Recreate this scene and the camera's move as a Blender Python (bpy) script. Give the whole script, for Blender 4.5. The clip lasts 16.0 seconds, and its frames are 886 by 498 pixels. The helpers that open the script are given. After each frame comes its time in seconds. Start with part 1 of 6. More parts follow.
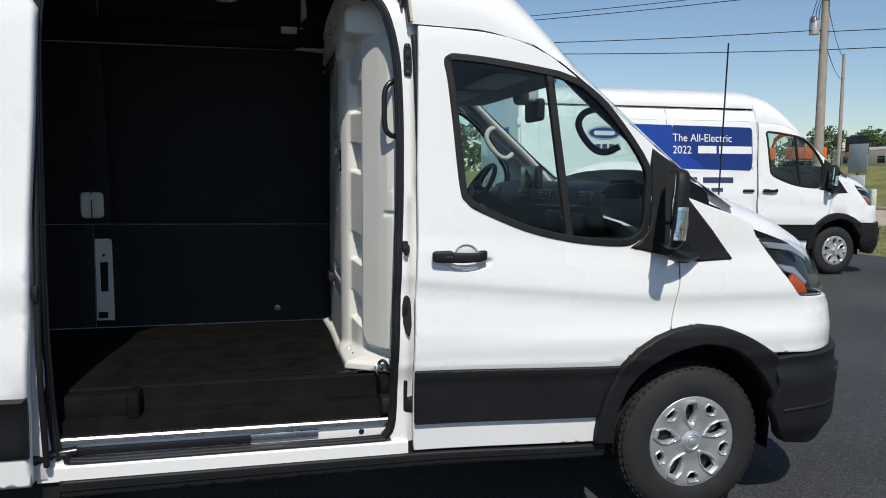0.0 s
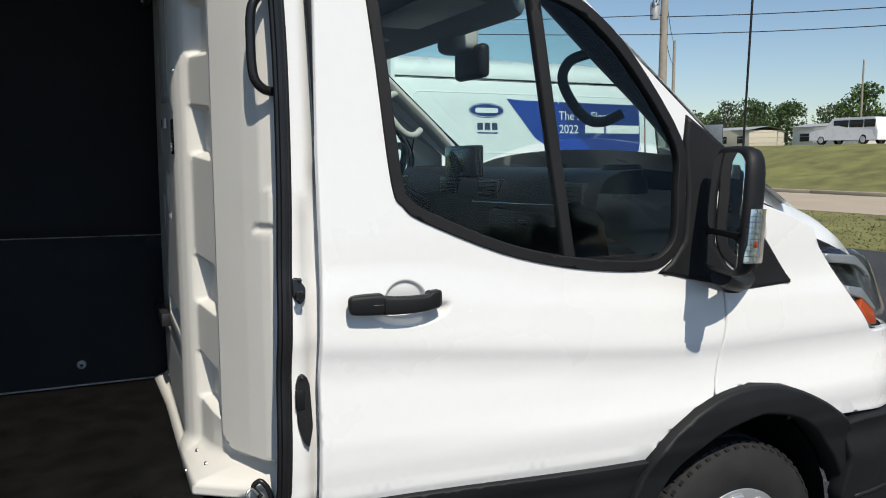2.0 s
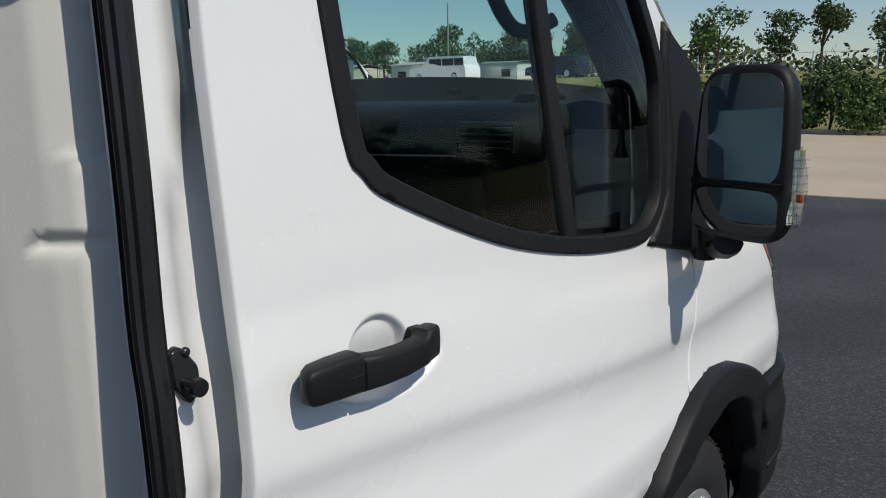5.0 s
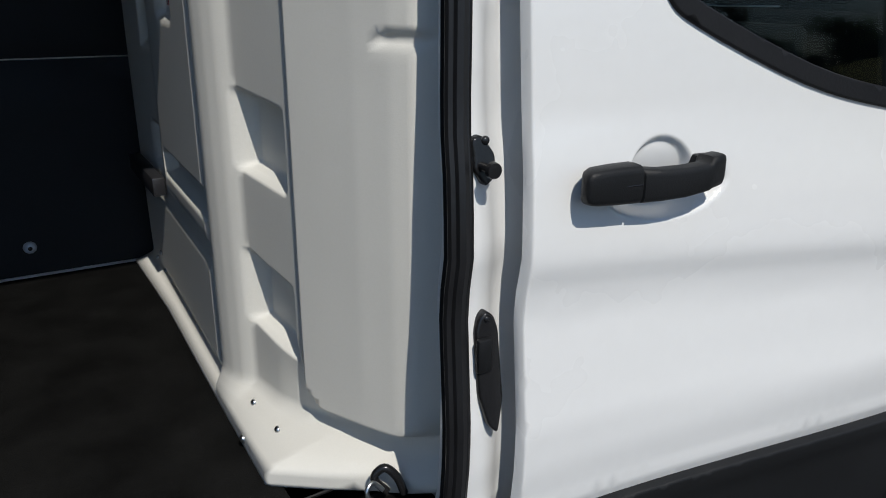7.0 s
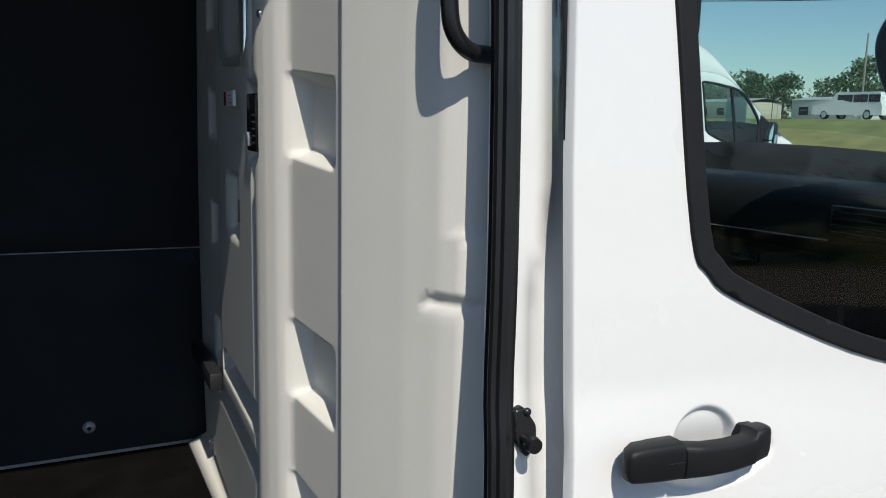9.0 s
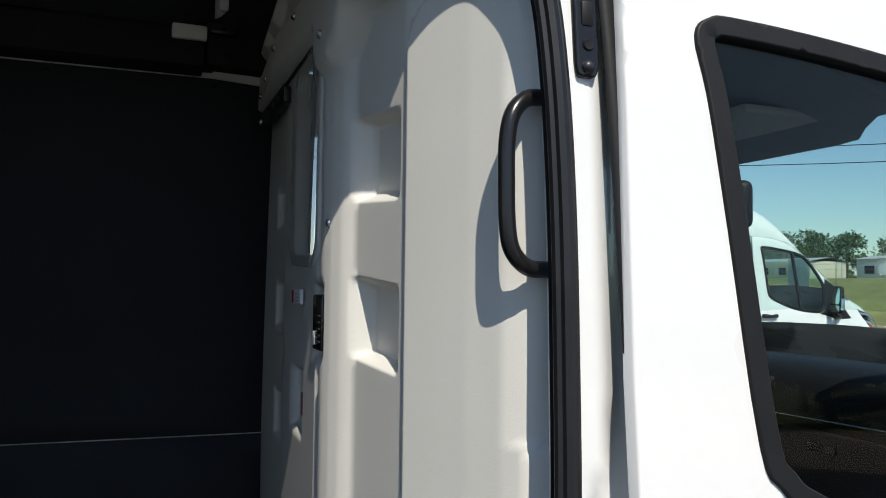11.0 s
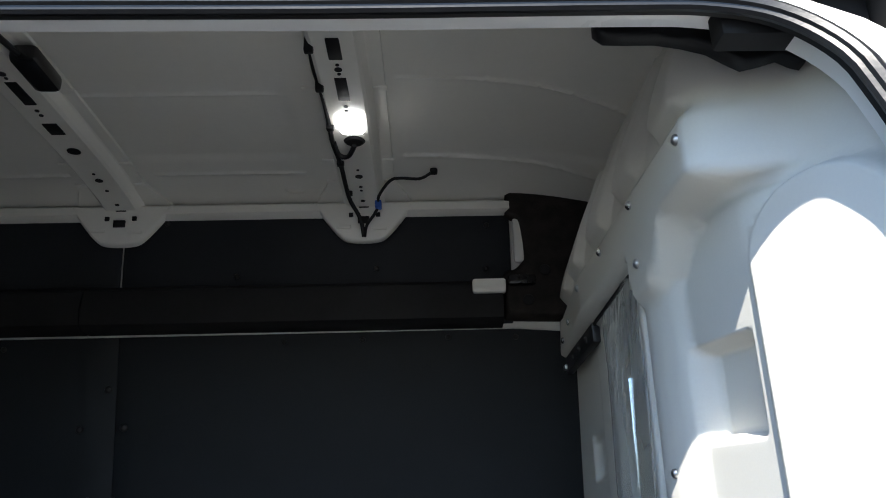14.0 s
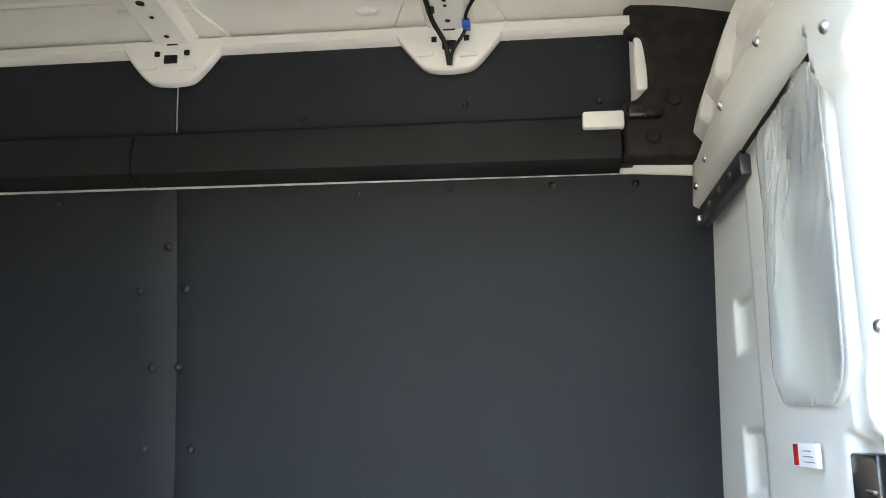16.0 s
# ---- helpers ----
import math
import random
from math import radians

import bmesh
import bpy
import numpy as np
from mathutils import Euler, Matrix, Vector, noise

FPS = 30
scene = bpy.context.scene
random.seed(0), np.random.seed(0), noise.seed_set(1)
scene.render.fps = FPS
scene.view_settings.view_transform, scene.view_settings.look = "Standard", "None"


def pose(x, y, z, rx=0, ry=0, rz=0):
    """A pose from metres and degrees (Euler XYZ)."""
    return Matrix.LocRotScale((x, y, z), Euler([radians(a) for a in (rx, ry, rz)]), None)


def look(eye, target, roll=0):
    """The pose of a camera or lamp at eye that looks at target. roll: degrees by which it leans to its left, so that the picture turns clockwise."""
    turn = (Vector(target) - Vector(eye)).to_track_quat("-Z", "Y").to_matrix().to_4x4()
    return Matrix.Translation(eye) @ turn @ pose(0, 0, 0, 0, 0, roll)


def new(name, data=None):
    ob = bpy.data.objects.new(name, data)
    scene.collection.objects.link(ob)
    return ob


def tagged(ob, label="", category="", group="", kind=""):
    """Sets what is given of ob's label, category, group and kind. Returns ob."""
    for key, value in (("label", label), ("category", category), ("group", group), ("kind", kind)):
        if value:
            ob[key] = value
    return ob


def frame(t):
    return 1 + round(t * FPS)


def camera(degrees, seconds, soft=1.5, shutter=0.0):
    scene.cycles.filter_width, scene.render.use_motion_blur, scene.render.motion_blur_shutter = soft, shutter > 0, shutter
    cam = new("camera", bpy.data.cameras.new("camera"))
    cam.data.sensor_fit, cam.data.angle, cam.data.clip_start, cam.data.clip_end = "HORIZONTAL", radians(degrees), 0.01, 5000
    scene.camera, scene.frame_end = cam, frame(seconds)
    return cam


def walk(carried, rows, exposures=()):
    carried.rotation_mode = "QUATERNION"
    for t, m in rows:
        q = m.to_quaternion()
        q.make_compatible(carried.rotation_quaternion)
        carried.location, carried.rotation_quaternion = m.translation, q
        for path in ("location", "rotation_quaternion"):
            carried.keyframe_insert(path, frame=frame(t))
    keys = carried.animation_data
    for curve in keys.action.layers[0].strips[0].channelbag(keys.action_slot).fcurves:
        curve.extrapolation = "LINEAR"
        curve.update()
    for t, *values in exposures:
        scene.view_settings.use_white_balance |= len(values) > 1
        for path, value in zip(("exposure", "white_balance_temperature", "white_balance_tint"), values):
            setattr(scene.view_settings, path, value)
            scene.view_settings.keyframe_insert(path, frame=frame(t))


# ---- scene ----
cam = camera(58.8, 16.0, 1.0)
PATH = [
    (0, (0.069, -0.073, 1.581), (0.541, 1.861, 1.392), 0.3),
    (0.5, (0.152, 0.298, 1.578), (0.716, 2.207, 1.383), 0.3),
    (1, (0.164, 0.664, 1.565), (0.823, 2.541, 1.358), 0.3),
    (1.5, (0.18, 1.025, 1.569), (0.922, 2.869, 1.353), -0.3),
    (2, (0.245, 1.369, 1.582), (1.075, 3.175, 1.352), -0.2),
    (2.5, (0.276, 1.712, 1.586), (1.349, 3.383, 1.346), 0.7),
    (3, (0.323, 2.005, 1.583), (1.615, 3.51, 1.322), 1.3),
    (5.5, (0.22, 2.48, 1.551), (1.782, 3.66, 1.141), -0.9),
    (6, (0.232, 2.429, 1.494), (1.599, 3.786, 0.953), -0.3),
    (6.5, (0.205, 2.397, 1.466), (1.326, 3.915, 0.805), 0.3),
    (7, (0.178, 2.38, 1.486), (1.121, 4.018, 0.831), 0.2),
    (7.5, (0.167, 2.366, 1.545), (1.089, 4.058, 1.009), 0.9),
    (8, (0.175, 2.37, 1.59), (1.068, 4.1, 1.133), 0.9),
    (8.5, (0.19, 2.376, 1.629), (1.061, 4.14, 1.267), 1.2),
    (8.7, (0.194, 2.381, 1.64), (1.058, 4.151, 1.295), 1.3),
    (10.8, (0.176, 2.362, 1.731), (0.915, 4.22, 1.757), 0.3),
    (11, (0.181, 2.363, 1.723), (0.903, 4.226, 1.811), 0.6),
    (11.5, (0.183, 2.371, 1.725), (0.755, 4.268, 1.998), -0.4),
    (12, (0.179, 2.367, 1.732), (0.556, 4.271, 2.217), -0.9),
    (12.5, (0.167, 2.363, 1.735), (0.392, 4.248, 2.367), -0.7),
    (13, (0.16, 2.361, 1.733), (0.322, 4.24, 2.396), -0.8),
    (13.5, (0.146, 2.383, 1.732), (0.219, 4.278, 2.367), -0.6),
    (14, (0.122, 2.51, 1.741), (0.167, 4.384, 2.438), -1.5),
    (14.5, (0.091, 2.642, 1.757), (0.098, 4.492, 2.519), -2.2),
    (15, (0.117, 2.751, 1.766), (-0.013, 4.581, 2.561), -0.6),
    (15.5, (0.14, 2.849, 1.754), (-0.08, 4.716, 2.439), 0.2),
    (16, (0.152, 2.892, 1.72), (-0.095, 4.825, 2.171), 0.5),
]
EXPOSURES = [(0.0, 0.04, 6210, 9), (2.3, 0.13, 6410, 9), (3.0, -0.17, 6360, 9), (5.5, -0.25, 6190, 9), (6.0, -0.39, 6130, 9), (6.5, -0.46, 6130, 9), (7.0, -0.23, 6110, 9), (7.5, -0.01, 6210, 9), (8.7, 0.11, 6310, 9), (11.0, 0.3, 6360, 9), (12.5, 0.82, 6250, 9), (13.2, 1.0, 6200, 9), (14.0, 1.96, 6150, 9), (14.5, 2.96, 6300, 9), (15.0, 3.71, 6650, 9), (15.5, 3.98, 6800, 9), (16.0, 4.38, 7100, 9)]
walk(cam, [(t, look(eye, target, roll)) for t, eye, target, roll in PATH], EXPOSURES)
# ---------------------------------------------------------------- light
world = bpy.data.worlds.new("world")
scene.world = world
world.use_nodes = True
wn = world.node_tree.nodes
sky = wn.new("ShaderNodeTexSky")
sky.sky_type = "NISHITA"
sky.sun_disc = False
sky.sun_elevation, sky.sun_rotation = radians(50), radians(185.7)
sky.air_density, sky.dust_density, sky.ozone_density = 1.0, 0.25, 2.2
wn["Background"].inputs[1].default_value = 0.094
world.node_tree.links.new(sky.outputs[0], wn["Background"].inputs[0])
sun_data = bpy.data.lights.new("sun", "SUN")
sun_data.energy, sun_data.angle, sun_data.color = 4.0, radians(0.5), (1.0, 0.92, 0.80)
sun = new("sun", sun_data)
sun.matrix_world = look((-4, -14, 18), (-4 + 0.10, -13, 18 - 1.21))

# ---------------------------------------------------------------- materials
MATS = {}


def mat(name, color, rough=0.5, metal=0.0, vary=0.12, scale=6.0, fine=120.0, bump=0.0, bump_scale=200.0, coat=0.0, random_piece=0.0, spec=0.5):
    """A surface whose colour and roughness wander at two scales, with fine relief."""
    if name in MATS:
        return MATS[name]
    m = bpy.data.materials.new(name)
    m.use_nodes = True
    nt = m.node_tree
    n, l = nt.nodes, nt.links
    p = n["Principled BSDF"]
    p.inputs["Metallic"].default_value = metal
    p.inputs["Coat Weight"].default_value = coat
    p.inputs["Coat Roughness"].default_value = 0.04
    p.inputs["Specular IOR Level"].default_value = spec
    tc = n.new("ShaderNodeTexCoord")
    big, small = n.new("ShaderNodeTexNoise"), n.new("ShaderNodeTexNoise")
    big.inputs["Scale"].default_value, big.inputs["Detail"].default_value = scale, 5
    small.inputs["Scale"].default_value, small.inputs["Detail"].default_value = fine, 3
    for t in (big, small):
        l.new(tc.outputs["Object"], t.inputs["Vector"])
    add = n.new("ShaderNodeMath")
    add.operation = "MULTIPLY_ADD"
    add.inputs[1].default_value = 0.45
    l.new(small.outputs["Fac"], add.inputs[0])
    l.new(big.outputs["Fac"], add.inputs[2])
    last = add
    if random_piece:
        info = n.new("ShaderNodeObjectInfo")
        more = n.new("ShaderNodeMath")
        more.operation = "MULTIPLY_ADD"
        more.inputs[1].default_value = random_piece
        l.new(info.outputs["Random"], more.inputs[0])
        l.new(add.outputs[0], more.inputs[2])
        last = more
    ramp = n.new("ShaderNodeMapRange")
    ramp.inputs[1].default_value, ramp.inputs[2].default_value = 0.45, 1.0 + random_piece
    ramp.inputs[3].default_value, ramp.inputs[4].default_value = 1 - vary, 1 + vary
    l.new(last.outputs[0], ramp.inputs[0])
    mul = n.new("ShaderNodeMix")
    mul.data_type, mul.blend_type = "RGBA", "MULTIPLY"
    mul.inputs[0].default_value = 1.0
    mul.inputs[6].default_value = (*color, 1)
    l.new(ramp.outputs[0], mul.inputs[7])
    l.new(mul.outputs[2], p.inputs["Base Color"])
    rr = n.new("ShaderNodeMapRange")
    rr.inputs[3].default_value, rr.inputs[4].default_value = max(0.02, rough * 0.82), min(1, rough * 1.18)
    l.new(big.outputs["Fac"], rr.inputs[0])
    l.new(rr.outputs[0], p.inputs["Roughness"])
    if bump:
        bt = n.new("ShaderNodeTexNoise")
        bt.inputs["Scale"].default_value, bt.inputs["Detail"].default_value = bump_scale, 4
        l.new(tc.outputs["Object"], bt.inputs["Vector"])
        b = n.new("ShaderNodeBump")
        b.inputs["Strength"].default_value, b.inputs["Distance"].default_value = bump, 0.01
        l.new(bt.outputs["Fac"], b.inputs["Height"])
        l.new(b.outputs["Normal"], p.inputs["Normal"])
    MATS[name] = m
    return m


def pane(name, tint, gloss_tint=(1, 1, 1), gloss=0.04):
    """Thin tinted glass: what lies behind shows through, with the gloss of a smooth pane."""
    m = bpy.data.materials.new(name)
    m.use_nodes = True
    n, l = m.node_tree.nodes, m.node_tree.links
    n.remove(n["Principled BSDF"])
    clear, shiny, mix, edge = n.new("ShaderNodeBsdfTransparent"), n.new("ShaderNodeBsdfGlossy"), n.new("ShaderNodeMixShader"), n.new("ShaderNodeLayerWeight")
    power, scale_ = n.new("ShaderNodeMath"), n.new("ShaderNodeMath")
    clear.inputs[0].default_value = (*tint, 1)
    shiny.inputs["Roughness"].default_value = 0.01
    shiny.inputs[0].default_value = (*gloss_tint, 1)
    edge.inputs[0].default_value = 0.5
    power.operation, scale_.operation = "POWER", "MULTIPLY_ADD"
    power.inputs[1].default_value = 4.5
    scale_.inputs[1].default_value, scale_.inputs[2].default_value = 0.8, gloss
    l.new(edge.outputs["Facing"], power.inputs[0])
    l.new(power.outputs[0], scale_.inputs[0])
    l.new(scale_.outputs[0], mix.inputs[0])
    l.new(clear.outputs[0], mix.inputs[1])
    l.new(shiny.outputs[0], mix.inputs[2])
    l.new(mix.outputs[0], n["Material Output"].inputs[0])
    return m


def glow(name, color, strength):
    m = bpy.data.materials.new(name)
    m.use_nodes = True
    p = m.node_tree.nodes["Principled BSDF"]
    p.inputs["Base Color"].default_value = (*color, 1)
    p.inputs["Emission Color"].default_value = (*color, 1)
    p.inputs["Emission Strength"].default_value = strength
    return m


PAINT = mat("white_paint", (0.80, 0.80, 0.79), 0.28, vary=0.02, scale=2, fine=40, coat=0.6)
INNER = mat("inner_white_paint", (0.83, 0.81, 0.75), 0.38, vary=0.03, scale=4, fine=60, coat=0.15)
LINER = mat("moulded_liner", (0.70, 0.685, 0.635), 0.5, vary=0.03, scale=5, fine=250, bump=0.04, bump_scale=350)
CLAD = mat("black_moulding", (0.0105, 0.011, 0.012), 0.52, spec=0.28, vary=0.15, scale=8, fine=300, bump=0.12, bump_scale=500)
GLOSSBLACK = mat("gloss_black", (0.012, 0.012, 0.013), 0.25, vary=0.2)
RUBBER = mat("black_rubber", (0.010, 0.010, 0.011), 0.55, spec=0.3, vary=0.2, scale=12, bump=0.05)
TYRE = mat("tyre_rubber", (0.020, 0.020, 0.021), 0.78, spec=0.3, vary=0.25, scale=14, fine=180, bump=0.15, bump_scale=260)
SILVER = mat("wheel_silver", (0.62, 0.63, 0.64), 0.32, metal=0.75, vary=0.05, scale=9)
STEEL = mat("zinc_steel", (0.62, 0.64, 0.66), 0.28, metal=1.0, vary=0.12, scale=14, fine=90)
SEAL = mat("glossy_black_rubber", (0.010, 0.010, 0.011), 0.36, spec=0.5, vary=0.2, scale=12, bump=0.03)
TRACK = mat("dark_track_paint", (0.015, 0.015, 0.016), 0.6, spec=0.2, vary=0.25, scale=9)
DARKSTEEL = mat("dark_steel", (0.05, 0.05, 0.055), 0.4, metal=0.6, vary=0.2)
FLOORMAT = mat("floor_liner", (0.0068, 0.0068, 0.0066), 0.62, spec=0.07, vary=0.45, scale=9, fine=160, bump=0.35, bump_scale=420)
WALLPANEL = mat("wall_lining", (0.0195, 0.0215, 0.0245), 0.55, spec=0.15, vary=0.15, scale=5, fine=220, bump=0.06, bump_scale=600)
DASH = mat("cab_plastic", (0.010, 0.010, 0.011), 0.5, spec=0.2, vary=0.15, scale=10, bump=0.02, bump_scale=420)
HEADLINER = mat("cab_lining", (0.42, 0.42, 0.40), 0.85, vary=0.06, scale=20, bump=0.05)
SEATCLOTH = mat("seat_cloth", (0.035, 0.036, 0.04), 0.9, vary=0.2, scale=30, bump=0.2, bump_scale=600)
GLASS = pane("tinted_window_glass", (0.80, 0.92, 0.90), gloss=0.022)
SHIELD = pane("clear_window_glass", (0.80, 0.92, 0.89))
CLEAR = pane("clear_lens", (0.86, 0.88, 0.9))
MIRROR = mat("mirror_glass", (0.85, 0.87, 0.88), 0.02, metal=1.0, vary=0.0)
AMBER = mat("amber_lens", (0.52, 0.075, 0.015), 0.25, vary=0.1)
RED = mat("red_lens", (0.5, 0.02, 0.02), 0.25, vary=0.1)
CHROME = mat("chrome", (0.8, 0.81, 0.82), 0.12, metal=1.0, vary=0.02)
BLUE = mat("blue_vinyl", (0.012, 0.05, 0.30), 0.35, vary=0.06, scale=1.5)
BLUEDARK = mat("dark_blue_vinyl", (0.008, 0.03, 0.17), 0.35, vary=0.06, scale=1.5)
INK = mat("dark_print", (0.03, 0.045, 0.09), 0.5, vary=0.05)
WHITEINK = mat("white_print", (0.8, 0.8, 0.8), 0.5, vary=0.02)


# ---------------------------------------------------------------- mesh tools
def put(name, verts, faces, material, parent=None, label="", smooth=True, kind="", edge=40):
    me = bpy.data.meshes.new(name)
    me.from_pydata([tuple(v) for v in verts], [], faces)
    me.validate()
    me.materials.append(material)
    if smooth:
        me.polygons.foreach_set("use_smooth", [True] * len(me.polygons))
        me.set_sharp_from_angle(angle=radians(edge))
    ob = new(name, me)
    ob.parent = parent
    if label or kind:
        tagged(ob, label=label, kind=kind)
    return ob


def part(name, bm, material, parent=None, label="", smooth=True, edge=40, kind=""):
    """Links a bmesh as one mesh object under a thing or a part."""
    me = bpy.data.meshes.new(name)
    bmesh.ops.recalc_face_normals(bm, faces=bm.faces)
    bm.to_mesh(me)
    bm.free()
    me.materials.append(material)
    if smooth:
        me.polygons.foreach_set("use_smooth", [True] * len(me.polygons))
        me.set_sharp_from_angle(angle=radians(edge))
    ob = new(name, me)
    ob.parent = parent
    if label or kind:
        tagged(ob, label=label, kind=kind)
    return ob


def thing(name, label, category, at=(0, 0, 0), group="", kind=""):
    ob = new(name)
    ob.location = at
    ob.empty_display_size = 0.1
    return tagged(ob, label, category, group, kind)


def spline(pts, n=6, closed=True):
    """A smooth line through the points."""
    out, k = [], len(pts)
    for i in range(k if closed else k - 1):
        p = [Vector(pts[(i + j) % k] if closed else pts[min(max(i + j, 0), k - 1)]) for j in (-1, 0, 1, 2)]
        for s in range(n):
            t = s / n
            out.append(tuple(0.5 * ((2 * p[1]) + (p[2] - p[0]) * t + (2 * p[0] - 5 * p[1] + 4 * p[2] - p[3]) * t * t + (3 * p[1] - p[0] - 3 * p[2] + p[3]) * t ** 3)))
    if not closed:
        out.append(tuple(pts[-1]))
    return out


def rounded(pts, r, n=4):
    """A polygon with its corners rounded by r."""
    out, k = [], len(pts)
    for i in range(k):
        a, b, c = Vector(pts[i - 1]), Vector(pts[i]), Vector(pts[(i + 1) % k])
        ra = min(r, (a - b).length * 0.45)
        rc = min(r, (c - b).length * 0.45)
        p, q = b + (a - b).normalized() * ra, b + (c - b).normalized() * rc
        for s in range(n + 1):
            t = s / n
            out.append(tuple((1 - t) ** 2 * p + 2 * t * (1 - t) * b + t * t * q))
    return out


def inset(poly, d):
    """The polygon drawn in by d (by a negative d: drawn out)."""
    area = sum(poly[i - 1][0] * poly[i][1] - poly[i][0] * poly[i - 1][1] for i in range(len(poly)))
    s, out, k = (1 if area > 0 else -1), [], len(poly)
    for i in range(k):
        a, b, c = Vector(poly[i - 1]), Vector(poly[i]), Vector(poly[(i + 1) % k])
        e, g = (b - a).normalized(), (c - b).normalized()
        n = Vector((-e.y - g.y, e.x + g.x))
        if n.length < 1e-6:
            n = Vector((-e.y, e.x))
        n.normalize()
        c2 = max(0.5, n.dot(Vector((-e.y, e.x))))
        out.append(tuple(b + n * (s * d / c2)))
    return out


def resample(poly, step):
    out = []
    for i in range(len(poly)):
        a, b = Vector(poly[i]), Vector(poly[(i + 1) % len(poly)])
        n = max(1, int((b - a).length / step))
        out += [tuple(a.lerp(b, j / n)) for j in range(n)]
    return out


def within(pts, poly):
    """Which of the points lie inside the polygon."""
    pts, hit = np.asarray(pts, float).reshape(-1, 2), np.zeros(len(pts), bool)
    x, y = pts[:, 0], pts[:, 1]
    for i in range(len(poly)):
        (x1, y1), (x2, y2) = poly[i - 1], poly[i]
        if y1 != y2:
            hit ^= ((y1 > y) != (y2 > y)) & (x < (x2 - x1) * (y - y1) / (y2 - y1) + x1)
    return hit


def nearest(pts, marks):
    """The distance from each point to the nearest mark."""
    pts, best = np.asarray(pts, float).reshape(-1, 2), np.full(len(pts), 1e9)
    for a in range(0, len(pts), 500):
        d = pts[a:a + 500, None, :] - marks[None, :, :]
        best[a:a + 500] = np.sqrt((d * d).sum(-1).min(1))
    return best


def sheet(name, outline, surface, material, parent=None, label="", holes=(), step=0.04, thick=0.02, back=(0, 1, 0), r=0.006, extra=(), edge=40):
    """A pressed sheet over an outline in (u, v): surface(u, v) gives the place; the rim is rounded off by r and turned back by thick."""
    from mathutils.geometry import delaunay_2d_cdt
    loops = [resample(p, step * 0.7) for p in (outline, *holes)]
    verts, edges = [], []
    for lp in loops:
        k = len(verts)
        verts += [Vector(p) for p in lp]
        edges += [(k + i, k + (i + 1) % len(lp)) for i in range(len(lp))]
    rims = [inset(loops[0], r * 1.2)] + [inset(lp, -r * 1.2) for lp in loops[1:]] if r else []
    arr = np.array([p for lp in loops for p in lp])
    us, vs = [p[0] for p in outline], [p[1] for p in outline]
    grid = [(u, v) for u in np.arange(min(us) + step / 2, max(us), step) for v in np.arange(min(vs) + step / 2, max(vs), step)]
    def keep(pts):
        pts = np.asarray(pts, float).reshape(-1, 2)
        ok = within(pts, loops[0])
        for h in loops[1:]:
            ok &= ~within(pts, h)
        return pts[ok]
    grid = keep(list(grid) + list(extra))
    if len(grid):
        grid = grid[nearest(grid, arr) > max(step * 0.4, r * 1.6)]
    grid = [tuple(p) for p in grid]
    for lp in rims:
        grid += [tuple(p) for p in keep(lp)]
    verts += [Vector(p) for p in grid]
    v2, _, f2, *_ = delaunay_2d_cdt(verts, edges, [], 0, 1e-6)
    flat = np.array([tuple(v) for v in v2])
    centres = np.array([flat[list(f)].mean(0) for f in f2])
    ok = within(centres, loops[0])
    for h in loops[1:]:
        ok &= ~within(centres, h)
    faces = [tuple(f) for f, good in zip(f2, ok) if good]
    b = Vector(back)
    pts = [Vector(surface(v.x, v.y)) for v in v2]
    if r:
        for i, d in enumerate(nearest(flat, arr)):
            if d < r:
                pts[i] += b * (r * (1 - math.sqrt(max(0, 1 - (1 - d / r) ** 2))))
    n = len(pts)
    count = {}
    for f in faces:
        for i in range(3):
            count[(f[i], f[(i + 1) % 3])] = 1
    rim = [(a, c) for (a, c) in count if (c, a) not in count]
    back_pts, index = [], {}
    for a, c in rim:
        for i in (a, c):
            if i not in index:
                index[i] = n + len(back_pts)
                back_pts.append(pts[i] + b * thick)
    faces += [(c, a, index[a], index[c]) for a, c in rim]
    probe = Vector((0, 0, 0))
    for f in faces[:len(faces) - len(rim)]:
        probe += (pts[f[1]] - pts[f[0]]).cross(pts[f[2]] - pts[f[0]])
    if probe.dot(b) > 0:
        faces = [f[::-1] for f in faces]
    ob = put(name, pts + back_pts, faces, material, parent, label, edge=edge)
    if step < 0.08 and len(ob.data.vertices) == n + len(back_pts):      # true normals of the pressed surface away from the rim
        near_rim = nearest(flat, arr) < max(r * 1.05, 1e-5)
        normals, e = [], 0.003
        for i, v in enumerate(v2):
            if near_rim[i]:
                normals.append((0, 0, 0))
                continue
            du = Vector(surface(v.x + e, v.y)) - Vector(surface(v.x - e, v.y))
            dv = Vector(surface(v.x, v.y + e)) - Vector(surface(v.x, v.y - e))
            nv = du.cross(dv).normalized()
            normals.append(tuple(-nv if nv.dot(b) > 0 else nv))
        ob.data.normals_split_custom_set_from_vertices(normals + [(0, 0, 0)] * len(back_pts))
    return ob


def box_bm(lo, hi, r=0.0, seg=2):
    bm = bmesh.new()
    bmesh.ops.create_cube(bm, size=1)
    for v in bm.verts:
        v.co = Vector([lo[i] + (hi[i] - lo[i]) * (v.co[i] + 0.5) for i in range(3)])
    if r:
        bmesh.ops.bevel(bm, geom=list(bm.edges), offset=r, segments=seg, affect="EDGES", profile=0.5)
    return bm


